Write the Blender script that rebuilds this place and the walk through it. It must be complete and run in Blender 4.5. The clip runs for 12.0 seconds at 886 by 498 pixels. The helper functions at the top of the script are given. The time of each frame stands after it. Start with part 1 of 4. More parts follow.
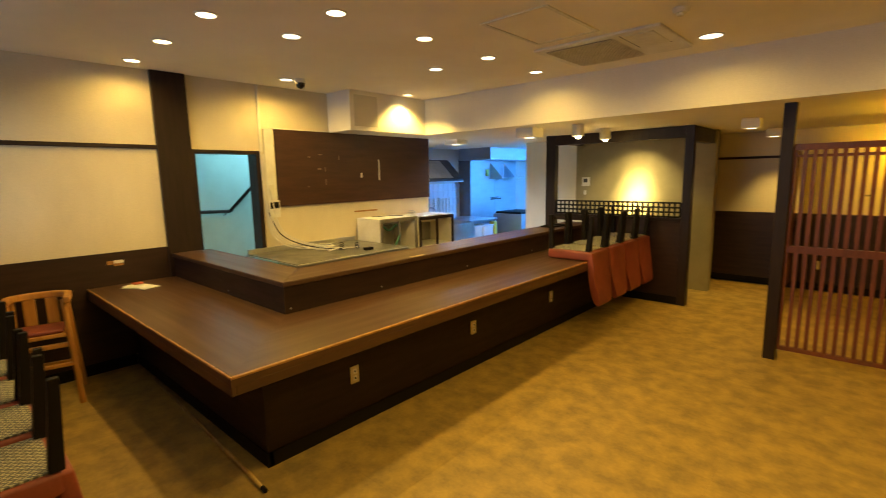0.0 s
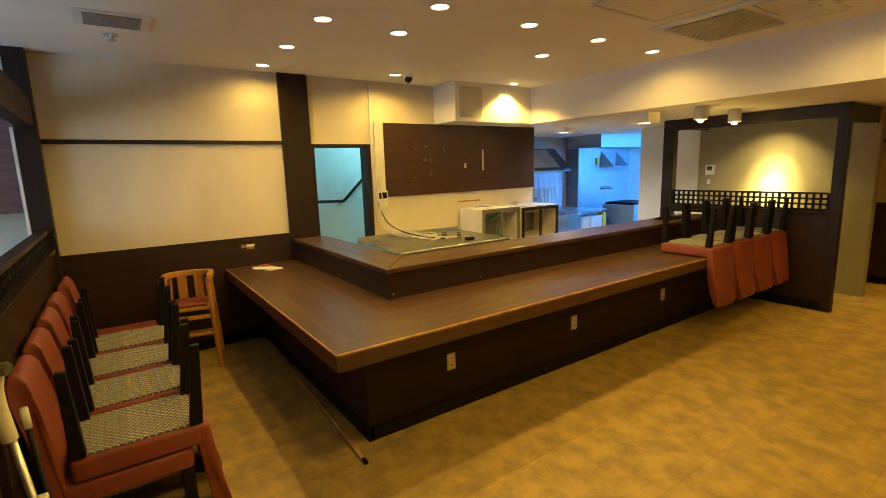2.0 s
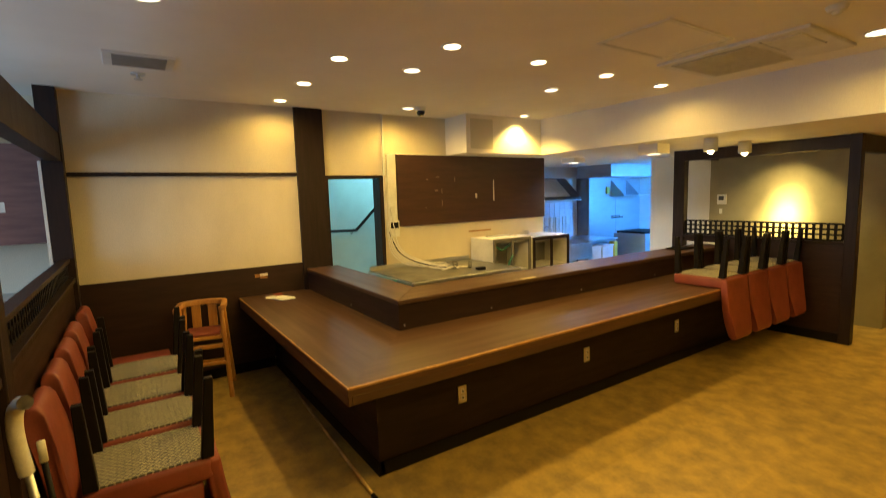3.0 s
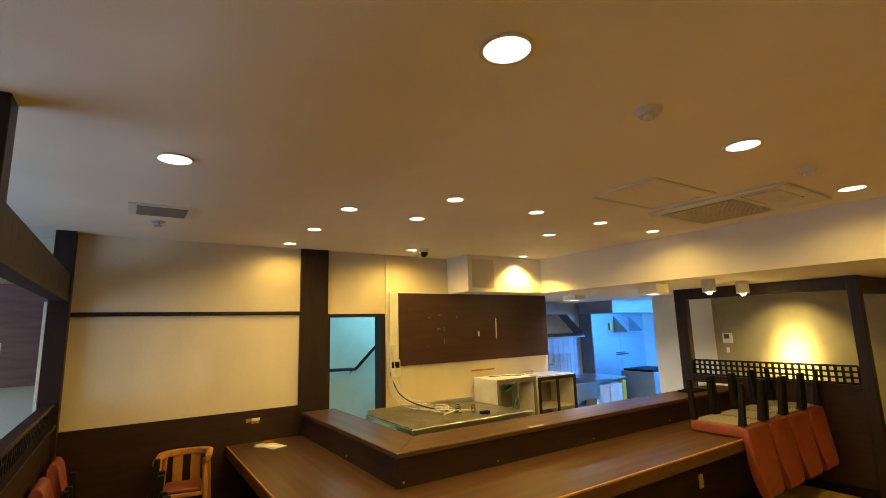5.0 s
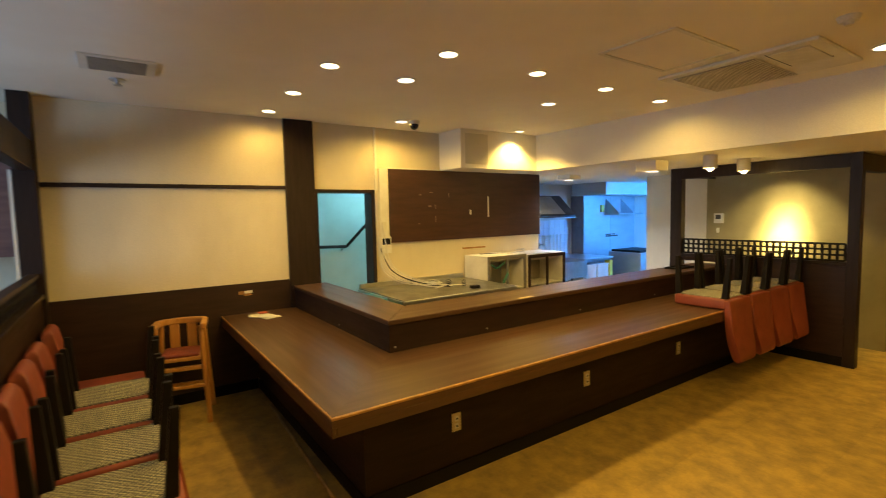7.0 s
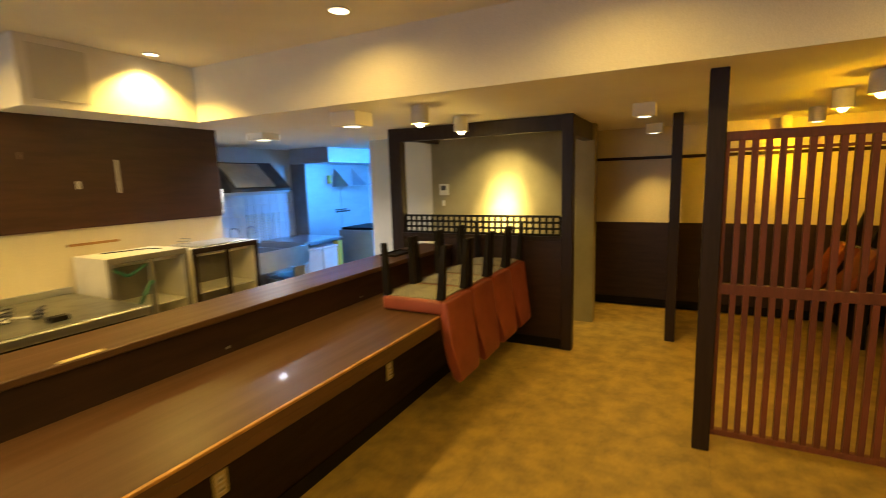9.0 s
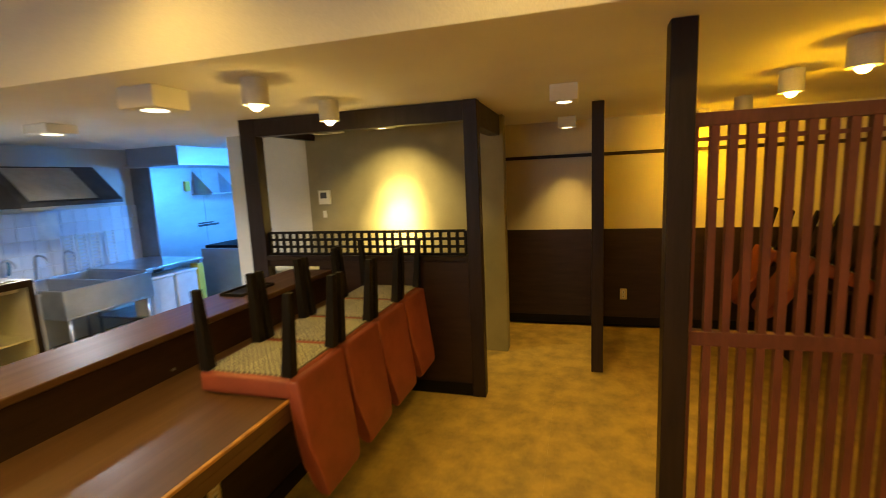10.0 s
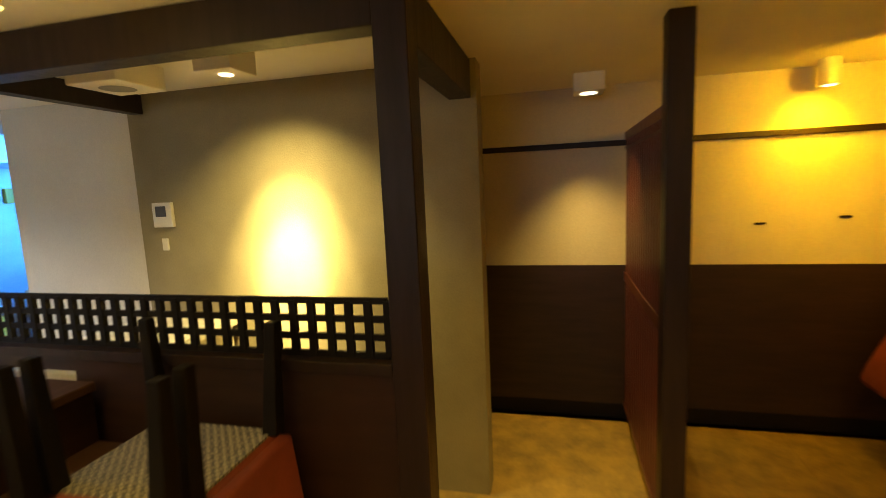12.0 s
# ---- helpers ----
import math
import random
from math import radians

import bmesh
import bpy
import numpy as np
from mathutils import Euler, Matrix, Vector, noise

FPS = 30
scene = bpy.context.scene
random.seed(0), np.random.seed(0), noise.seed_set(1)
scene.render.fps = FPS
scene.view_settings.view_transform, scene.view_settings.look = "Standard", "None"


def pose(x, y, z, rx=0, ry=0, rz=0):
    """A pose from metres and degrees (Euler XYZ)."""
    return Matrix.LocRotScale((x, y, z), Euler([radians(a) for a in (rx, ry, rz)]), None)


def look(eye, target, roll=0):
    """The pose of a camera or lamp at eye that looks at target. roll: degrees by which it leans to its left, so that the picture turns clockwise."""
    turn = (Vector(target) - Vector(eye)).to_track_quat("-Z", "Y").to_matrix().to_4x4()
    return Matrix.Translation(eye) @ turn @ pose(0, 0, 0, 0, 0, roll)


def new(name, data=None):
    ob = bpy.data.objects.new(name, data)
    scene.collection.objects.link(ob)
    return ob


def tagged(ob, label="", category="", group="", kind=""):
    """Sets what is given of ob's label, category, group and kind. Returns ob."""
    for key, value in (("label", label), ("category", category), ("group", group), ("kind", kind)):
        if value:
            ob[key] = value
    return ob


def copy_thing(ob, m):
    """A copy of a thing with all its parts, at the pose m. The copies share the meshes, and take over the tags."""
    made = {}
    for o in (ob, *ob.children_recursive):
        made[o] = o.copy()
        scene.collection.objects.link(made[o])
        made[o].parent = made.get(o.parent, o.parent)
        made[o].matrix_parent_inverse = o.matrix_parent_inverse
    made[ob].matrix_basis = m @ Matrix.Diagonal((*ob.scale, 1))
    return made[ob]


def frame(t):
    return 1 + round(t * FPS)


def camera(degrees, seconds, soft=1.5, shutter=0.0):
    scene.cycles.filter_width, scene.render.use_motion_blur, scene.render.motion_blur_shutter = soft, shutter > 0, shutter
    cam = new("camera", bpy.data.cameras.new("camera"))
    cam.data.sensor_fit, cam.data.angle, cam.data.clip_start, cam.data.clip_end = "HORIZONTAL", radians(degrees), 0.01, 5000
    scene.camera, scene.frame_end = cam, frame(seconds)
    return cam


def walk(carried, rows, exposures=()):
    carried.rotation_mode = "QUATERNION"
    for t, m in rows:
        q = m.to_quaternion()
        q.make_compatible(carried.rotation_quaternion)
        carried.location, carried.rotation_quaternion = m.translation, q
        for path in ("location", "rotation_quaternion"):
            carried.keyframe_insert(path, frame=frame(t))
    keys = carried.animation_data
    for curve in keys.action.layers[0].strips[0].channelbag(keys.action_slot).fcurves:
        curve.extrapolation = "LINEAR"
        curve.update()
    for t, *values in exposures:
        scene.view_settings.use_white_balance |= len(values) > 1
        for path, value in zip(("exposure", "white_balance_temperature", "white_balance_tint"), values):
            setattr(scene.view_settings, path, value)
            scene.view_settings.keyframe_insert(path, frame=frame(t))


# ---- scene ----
cam = camera(86.6, 12.0, soft=0.9, shutter=0.6)
PATH = [
    (0, (0.111, 0.321, 1.66), (-1.221, 1.781, 1.353), -1.1),
    (0.5, (0.138, 0.318, 1.683), (-1.32, 1.654, 1.385), -1.2),
    (1, (0.138, 0.346, 1.677), (-1.395, 1.591, 1.357), -1.4),
    (1.5, (0.116, 0.356, 1.657), (-1.47, 1.528, 1.324), -1.5),
    (2, (0.144, 0.353, 1.668), (-1.477, 1.474, 1.329), -1.8),
    (2.5, (0.124, 0.352, 1.661), (-1.514, 1.451, 1.332), -1.6),
    (3, (0.157, 0.339, 1.704), (-1.501, 1.435, 1.479), -1.8),
    (3.5, (0.176, 0.328, 1.766), (-1.491, 1.432, 1.758), -1.7),
    (3.7, (0.183, 0.326, 1.778), (-1.477, 1.437, 1.883), -1.7),
    (5.3, (0.135, 0.332, 1.788), (-1.504, 1.43, 2.117), -1.6),
    (5.5, (0.125, 0.338, 1.777), (-1.527, 1.434, 2.04), -1.7),
    (6, (0.09, 0.353, 1.726), (-1.588, 1.439, 1.784), -1.8),
    (6.5, (0.062, 0.355, 1.694), (-1.616, 1.439, 1.601), -1.8),
    (6.7, (0.049, 0.359, 1.691), (-1.624, 1.448, 1.567), -1.7),
    (8.3, (-0.397, 1.428, 1.625), (-1.611, 2.997, 1.375), -0.9),
    (8.5, (-0.458, 1.623, 1.625), (-1.564, 3.268, 1.357), -1.6),
    (9, (-0.578, 2.171, 1.653), (-1.491, 3.926, 1.36), -1.7),
    (9.5, (-0.724, 2.698, 1.658), (-1.412, 4.553, 1.369), -1.8),
    (10, (-0.806, 3.217, 1.667), (-1.369, 5.113, 1.368), -2.6),
    (10.5, (-0.945, 3.737, 1.65), (-1.425, 5.655, 1.348), -2.3),
    (11, (-0.996, 4.266, 1.628), (-1.41, 6.198, 1.32), -2.6),
    (11.5, (-1.073, 4.767, 1.627), (-1.43, 6.713, 1.334), -1.7),
    (12, (-1.112, 5.248, 1.614), (-1.588, 7.173, 1.351), -2.6),
]
walk(cam, [(t, look(eye, target, roll)) for t, eye, target, roll in PATH], [(0, 0.0), (3, 0.0), (5.3, -0.12), (6.3, 0.0), (8.3, 0.0), (12, 0.0)])


# ---- light and exposure ----
WARM = (1.0, 0.635, 0.135)
AMBER = (1.0, 0.50, 0.005)
BLUE = (0.045, 0.30, 1.0)
POWER = 2.95
world = bpy.data.worlds.new("world")
scene.world = world
world.use_nodes = True
sky = world.node_tree.nodes.new("ShaderNodeTexSky")
sky.sky_type, sky.sun_disc = "NISHITA", False
sky.sun_elevation, sky.sun_rotation = radians(35), radians(200)
world.node_tree.links.new(sky.outputs[0], world.node_tree.nodes["Background"].inputs[0])
world.node_tree.nodes["Background"].inputs[1].default_value = 0.1


def lamp(name, kind, watts, colour, m, **settings):
    data = bpy.data.lights.new(name, kind)
    data.energy, data.color = watts, colour
    for key, value in settings.items():
        setattr(data, key, value)
    ob = new(name, data)
    ob.matrix_world = m
    return ob


def spot(x, y, z, watts, colour, degrees=150, blend=0.8, target=None, size=0.05):
    target = target or (x, y + 0.0001, 0)
    return lamp("spot_light", "SPOT", watts * POWER, colour, look((x, y, z), target), spot_size=radians(degrees), spot_blend=blend, shadow_soft_size=size)


# ---- materials ----
def node(nt, kind, **inputs):
    n = nt.nodes.new(kind)
    for key, value in inputs.items():
        n.inputs[key.replace("_", " ")].default_value = value
    return n


def material(name, colour, rough=0.5, second=None, scale=8.0, fine=90.0, bump=0.15, metal=0.0, stretch=(1, 1, 1), detail=6.0, vary=0.0, coat=0.0, contrast=(0.35, 0.65), rough_vary=0.1, spec=0.5, world_space=False):
    """Two scales of noise between two colours, a fine bump, uneven gloss."""
    mat = bpy.data.materials.new(name)
    mat.use_nodes = True
    nt = mat.node_tree
    b = nt.nodes["Principled BSDF"]
    second = second or tuple(c * 0.82 for c in colour)
    tc = nt.nodes.new("ShaderNodeTexCoord")
    mp = nt.nodes.new("ShaderNodeMapping")
    mp.inputs["Scale"].default_value = stretch
    geo = nt.nodes.new("ShaderNodeNewGeometry")
    nt.links.new(geo.outputs["Position"] if world_space else tc.outputs["Object"], mp.inputs["Vector"])
    big = node(nt, "ShaderNodeTexNoise", Scale=scale, Detail=detail, Roughness=0.6)
    small = node(nt, "ShaderNodeTexNoise", Scale=fine, Detail=3.0)
    for n in (big, small):
        nt.links.new(mp.outputs[0], n.inputs["Vector"])
    ramp = nt.nodes.new("ShaderNodeMapRange")
    ramp.inputs[1].default_value, ramp.inputs[2].default_value = contrast
    nt.links.new(big.outputs[0], ramp.inputs[0])
    mix = nt.nodes.new("ShaderNodeMix")
    mix.data_type = "RGBA"
    mix.inputs[6].default_value, mix.inputs[7].default_value = (*colour, 1), (*second, 1)
    nt.links.new(ramp.outputs[0], mix.inputs[0])
    grain = nt.nodes.new("ShaderNodeMapRange")
    grain.inputs[1].default_value, grain.inputs[2].default_value, grain.inputs[3].default_value, grain.inputs[4].default_value = 0.3, 0.7, 0.93, 1.06
    nt.links.new(small.outputs[0], grain.inputs[0])
    mul = nt.nodes.new("ShaderNodeMix")
    mul.data_type, mul.blend_type = "RGBA", "MULTIPLY"
    mul.inputs[0].default_value = 1.0
    nt.links.new(mix.outputs[2], mul.inputs[6])
    nt.links.new(grain.outputs[0], mul.inputs[7])
    last = mul.outputs[2]
    if vary:
        info = nt.nodes.new("ShaderNodeObjectInfo")
        r = nt.nodes.new("ShaderNodeMapRange")
        r.inputs[3].default_value, r.inputs[4].default_value = 1 - vary, 1 + vary
        nt.links.new(info.outputs["Random"], r.inputs[0])
        m2 = nt.nodes.new("ShaderNodeMix")
        m2.data_type, m2.blend_type = "RGBA", "MULTIPLY"
        m2.inputs[0].default_value = 1.0
        nt.links.new(last, m2.inputs[6])
        nt.links.new(r.outputs[0], m2.inputs[7])
        last = m2.outputs[2]
    nt.links.new(last, b.inputs["Base Color"])
    rr = nt.nodes.new("ShaderNodeMapRange")
    rr.inputs[3].default_value, rr.inputs[4].default_value = max(0.03, rough - rough_vary), min(1, rough + rough_vary)
    nt.links.new(big.outputs[0], rr.inputs[0])
    nt.links.new(rr.outputs[0], b.inputs["Roughness"])
    b.inputs["Metallic"].default_value = metal
    b.inputs["Coat Weight"].default_value = coat
    b.inputs["Specular IOR Level"].default_value = spec
    bp = node(nt, "ShaderNodeBump", Strength=bump, Distance=0.004)
    nt.links.new(small.outputs[0], bp.inputs["Height"])
    nt.links.new(bp.outputs[0], b.inputs["Normal"])
    return mat


def glowing(name, colour, strength):
    mat = bpy.data.materials.new(name)
    mat.use_nodes = True
    b = mat.node_tree.nodes["Principled BSDF"]
    b.inputs["Base Color"].default_value = (0.9, 0.9, 0.85, 1)
    b.inputs["Emission Color"].default_value = (*colour, 1)
    b.inputs["Emission Strength"].default_value = strength
    return mat


def woven_cloth():
    """Grey cloth with pale zigzag threads."""
    mat = material("woven_cloth", (0.10, 0.10, 0.10), 0.9, (0.16, 0.155, 0.14), 30, 260, 0.5)
    nt = mat.node_tree
    b = nt.nodes["Principled BSDF"]
    base = b.inputs["Base Color"].links[0].from_socket
    tc = nt.nodes.new("ShaderNodeTexCoord")
    sep = nt.nodes.new("ShaderNodeSeparateXYZ")
    nt.links.new(tc.outputs["Object"], sep.inputs[0])

    def m(op, a, c):
        n = nt.nodes.new("ShaderNodeMath")
        n.operation = op
        for i, v in enumerate((a, c)):
            if isinstance(v, (int, float)):
                n.inputs[i].default_value = v
            else:
                nt.links.new(v, n.inputs[i])
        return n.outputs[0]
    zig = m("PINGPONG", m("ADD", sep.outputs[1], 5.0), 0.016)
    pos = m("ADD", m("ADD", sep.outputs[0], 5.0), m("MULTIPLY", zig, 1.5))
    line = m("LESS_THAN", m("PINGPONG", pos, 0.0135), 0.004)
    band = m("ADD", m("MULTIPLY", m("GREATER_THAN", sep.outputs[0], -0.06), 0.35), 0.65)
    line = m("MULTIPLY", line, band)
    mix = nt.nodes.new("ShaderNodeMix")
    mix.data_type = "RGBA"
    nt.links.new(line, mix.inputs[0])
    nt.links.new(base, mix.inputs[6])
    mix.inputs[7].default_value = (0.50, 0.47, 0.33, 1)
    nt.links.new(mix.outputs[2], b.inputs["Base Color"])
    return mat


M_WALL = material("cream_wallpaper", (0.70, 0.63, 0.48), 0.85, (0.58, 0.51, 0.37), 1.8, 160, 0.12, contrast=(0.35, 0.8), stretch=(1, 1, 0.45))
M_PALE = material("pale_wallpaper", (0.66, 0.63, 0.54), 0.85, (0.58, 0.55, 0.47), 1.8, 160, 0.12, contrast=(0.35, 0.8))
M_CEIL = material("ceiling_board", (0.87, 0.84, 0.77), 0.9, (0.81, 0.77, 0.69), 1.2, 220, 0.2)
M_DARK = material("dark_wainscot", (0.034, 0.016, 0.012), 0.42, (0.020, 0.0095, 0.0075), 3, 60, 0.12, stretch=(1, 1, 7), spec=0.38)
M_BASE = material("dark_counter_base", (0.024, 0.011, 0.009), 0.5, (0.014, 0.0065, 0.006), 3, 60, 0.12, stretch=(1, 1, 7), spec=0.25)
M_DARKV = material("dark_post_wood", (0.024, 0.013, 0.011), 0.45, (0.015, 0.008, 0.007), 5, 70, 0.15, stretch=(6, 6, 0.6), spec=0.3)
M_BLACK = material("black_lacquer", (0.004, 0.003, 0.003), 0.55, (0.007, 0.005, 0.005), 9, 80, 0.1, spec=0.2)
M_TOPX = material("walnut_top_x", (0.084, 0.042, 0.023), 0.38, (0.054, 0.026, 0.015), 1.6, 34, 0.03, stretch=(0.5, 9, 9), coat=0.04, spec=0.45, detail=4.0, contrast=(0.3, 0.75))
M_TOPY = material("walnut_top_y", (0.084, 0.042, 0.023), 0.38, (0.054, 0.026, 0.015), 1.6, 34, 0.03, stretch=(9, 0.5, 9), coat=0.04, spec=0.45, detail=4.0, contrast=(0.3, 0.75))
# Amber paints the highlight on the counter bevel; also colours card and sticker.
M_EDGE = material("amber_highlight_and_card", (0.48, 0.25, 0.07), 0.33, (0.26, 0.13, 0.04), 12, 60, 0.1)
M_NOSE = material("walnut_nosing", (0.085, 0.038, 0.019), 0.36, (0.055, 0.025, 0.013), 3, 50, 0.06, stretch=(0.6, 0.6, 6), coat=0.05)
M_BOARD = material("dark_notice_board", (0.058, 0.023, 0.016), 0.4, (0.042, 0.017, 0.012), 2.5, 50, 0.08, stretch=(1, 1, 8))
M_FLOOR = material("tan_floor_tile", (0.44, 0.300, 0.078), 0.42, (0.27, 0.190, 0.066), 6.5, 45, 0.15, detail=8, vary=0.03, contrast=(0.39, 0.63), rough_vary=0.13, world_space=True)
M_GROUT = material("floor_joint", (0.26, 0.18, 0.065), 0.8)
M_RED = material("red_vinyl", (0.25, 0.055, 0.036), 0.5, (0.185, 0.042, 0.029), 6, 200, 0.2)
M_SLAT = material("red_painted_slat", (0.15, 0.042, 0.030), 0.42, (0.10, 0.028, 0.021), 7, 60, 0.15, stretch=(3, 3, 0.6), vary=0.12)
M_CLOTH = woven_cloth()
M_HONEY = material("honey_beech", (0.50, 0.25, 0.065), 0.42, (0.38, 0.17, 0.04), 5, 60, 0.1, stretch=(4, 4, 0.7))
M_STEEL = material("stainless_steel", (0.60, 0.61, 0.63), 0.36, (0.48, 0.49, 0.51), 4, 120, 0.015, metal=1.0)
M_CLAD = material("brushed_steel_cladding", (0.50, 0.52, 0.55), 0.40, (0.45, 0.47, 0.50), 3, 90, 0.03, metal=0.75, stretch=(1, 1, 3))
M_WORK = material("worn_steel_worktop", (0.26, 0.26, 0.25), 0.34, (0.16, 0.16, 0.155), 5, 90, 0.02, metal=0.75)
M_FRAME = material("grey_metal_frame", (0.19, 0.18, 0.17), 0.45, metal=0.2)
M_GRILLE = material("grey_grille", (0.30, 0.29, 0.27), 0.6)
# Pale diffuse tone paints in the light wall mirrored by the hood plate.
M_HOOD = material("hood_plate_reflection", (0.52, 0.50, 0.45), 0.4, (0.36, 0.34, 0.30), 3, 90, 0.03, metal=0.3)
M_DSTEEL = material("dark_steel", (0.10, 0.10, 0.105), 0.4, (0.06, 0.06, 0.065), 4, 90, 0.1, metal=0.7)
M_WHITE = material("white_enamel", (0.76, 0.75, 0.70), 0.4, (0.64, 0.62, 0.56), 4, 120, 0.06)
M_PLASTIC = material("pale_plastic", (0.72, 0.70, 0.62), 0.4, (0.62, 0.60, 0.52), 12, 150, 0.05)
M_OUTLET = material("ivory_outlet", (0.62, 0.52, 0.30), 0.4)
M_TILE = material("white_glazed_tile", (0.74, 0.76, 0.77), 0.15, (0.64, 0.66, 0.68), 3, 90, 0.04, vary=0.06)
M_GREYWALL = material("grey_plaster", (0.31, 0.27, 0.17), 0.85, (0.24, 0.21, 0.13), 2.2, 120, 0.3)
# Stair plaster: the light's teal cast is partly put into its colour.
M_TEAL = material("teal_lit_stair_wall", (0.52, 0.66, 0.66), 0.7, (0.44, 0.57, 0.57), 2, 120, 0.15)
M_PURPLE = material("mauve_cabinet_wood", (0.22, 0.115, 0.105), 0.4, (0.15, 0.075, 0.07), 2.5, 50, 0.08, stretch=(1, 1, 9))
M_BRASS = material("brass_pole", (0.50, 0.34, 0.10), 0.4, (0.28, 0.17, 0.05), 9, 80, 0.1, metal=0.3)
M_PAPER = material("paper", (0.80, 0.78, 0.70), 0.8)
M_REDPRINT = material("red_print", (0.45, 0.10, 0.05), 0.7)
M_CABLE = material("white_cable", (0.72, 0.70, 0.64), 0.5)
M_BCABLE = material("black_cable", (0.02, 0.02, 0.02), 0.5)
M_GREEN = material("green_hose", (0.02, 0.14, 0.10), 0.5)
M_BLUEP = material("blue_plastic", (0.05, 0.20, 0.32), 0.45)
M_YELLOW = material("yellow_plastic", (0.70, 0.55, 0.08), 0.45)
M_RESIDUE = material("dull_tape_residue", (0.20, 0.14, 0.11), 0.6)
M_SCREEN = material("black_display", (0.015, 0.015, 0.018), 0.2)
G_WARM = glowing("warm_lamp_glow", (1.0, 0.80, 0.46), 7.0)
G_BULB = glowing("bright_bulb_glow", (1.0, 0.78, 0.40), 22.0)
G_PALE = glowing("pale_lamp_glow", (1.0, 0.90, 0.62), 3.0)
G_BLUE = glowing("blue_white_tube_glow", (0.55, 0.80, 1.0), 6.0)


# ---- mesh helpers ----
def block(bm, lo, hi):
    x0, y0, z0 = lo
    x1, y1, z1 = hi
    v = [bm.verts.new(p) for p in ((x0, y0, z0), (x1, y0, z0), (x1, y1, z0), (x0, y1, z0), (x0, y0, z1), (x1, y0, z1), (x1, y1, z1), (x0, y1, z1))]
    for f in ((0, 3, 2, 1), (4, 5, 6, 7), (0, 1, 5, 4), (1, 2, 6, 5), (2, 3, 7, 6), (3, 0, 4, 7)):
        bm.faces.new([v[i] for i in f])


def prism(bm, outline, d0, d1, axis="y"):
    """A flat outline pushed from d0 to d1. Axis y: outline in x, z; x: in y, z; z: in x, y."""
    def at(p, d):
        return {"y": (p[0], d, p[1]), "x": (d, p[0], p[1]), "z": (p[0], p[1], d)}[axis]
    a = [bm.verts.new(at(p, d0)) for p in outline]
    c = [bm.verts.new(at(p, d1)) for p in outline]
    bm.faces.new(a)
    bm.faces.new(c[::-1])
    n = len(a)
    for i in range(n):
        bm.faces.new((a[i], c[i], c[(i + 1) % n], a[(i + 1) % n]))


def rod(bm, p, q, r0, r1=None, sides=10):
    p, q = Vector(p), Vector(q)
    m = Matrix.Translation((p + q) / 2) @ (q - p).to_track_quat("Z", "Y").to_matrix().to_4x4()
    bmesh.ops.create_cone(bm, cap_ends=True, segments=sides, radius1=r0, radius2=r0 if r1 is None else r1, depth=(q - p).length, matrix=m)


def ob_of(name, bm, mat, parent=None, bevel=0.0, smooth=False, segments=2):
    bmesh.ops.recalc_face_normals(bm, faces=bm.faces)
    me = bpy.data.meshes.new(name)
    bm.to_mesh(me)
    bm.free()
    for m in (mat if isinstance(mat, (list, tuple)) else (mat,)):
        me.materials.append(m)
    ob = new(name, me)
    if smooth:
        me.polygons.foreach_set("use_smooth", [True] * len(me.polygons))
    if bevel:
        mod = ob.modifiers.new("bevel", "BEVEL")
        mod.width, mod.segments, mod.limit_method = bevel, segments, "ANGLE"
    if parent:
        ob.parent = parent
    return ob


def boxes(name, items, mat, parent=None, bevel=0.0):
    bm = bmesh.new()
    for lo, hi in items:
        block(bm, lo, hi)
    return ob_of(name, bm, mat, parent, bevel)


def base(name, x, y, z, label, category, group="", rz=0):
    ob = new(name)
    ob.matrix_basis = pose(x, y, z, 0, 0, rz)
    return tagged(ob, label, category, group)


def setting(ob, label, category):
    return tagged(ob, label, category, kind="structure")


def wire(name, points, radius, mat, label="", category="cable", parent=None):
    cu = bpy.data.curves.new(name, "CURVE")
    cu.dimensions, cu.bevel_depth, cu.bevel_resolution, cu.resolution_u = "3D", radius, 2, 5
    sp = cu.splines.new("NURBS")
    sp.points.add(len(points) - 1)
    for p, co in zip(sp.points, points):
        p.co = (*co, 1)
    sp.use_endpoint_u, sp.order_u = True, 3
    dg_ob = bpy.data.objects.new(name, cu)
    me = bpy.data.meshes.new_from_object(dg_ob)
    me.materials.clear()
    me.materials.append(mat)
    ob = new(name, me)
    if parent:
        ob.parent = parent
        return ob
    return tagged(ob, label, category)


# ---- the setting ----
CE, LO = 2.65, 2.20          # high and low ceilings
WX, FY = -4.80, 8.47         # kitchen-side wall, far wall
XE, YS = 2.6, -2.4           # walls that close the room

setting(boxes("floor_slab", [((-7.6, YS, -0.2), (XE, 9.9, -0.006))], M_GROUT), "floor joint bed under the tan floor tiles", "floor")
setting(boxes("ceiling_high", [((WX, YS, CE), (XE, 4.92, CE + 0.2))], M_CEIL), "off-white painted ceiling of the dining room", "ceiling")
setting(boxes("ceiling_low", [((-7.6, 4.92, LO), (XE, 9.9, CE + 0.2))], M_CEIL), "lower off-white ceiling with a deep beam face", "ceiling")
setting(boxes("wall_west", [((WX - 0.15, -0.20, 0), (WX, 2.13, CE)), ((WX - 0.15, 2.78, 0), (WX, 5.40, CE)), ((WX - 0.15, 2.13, 1.94), (WX, 2.78, CE))], M_WALL), "cream papered wall with a doorway to the stairs", "wall")
setting(boxes("wall_bulkhead", [((WX, 3.70, LO), (-4.36, 4.92, CE))], M_CEIL, bevel=0.004), "off-white boxed bulkhead above the board", "wall")
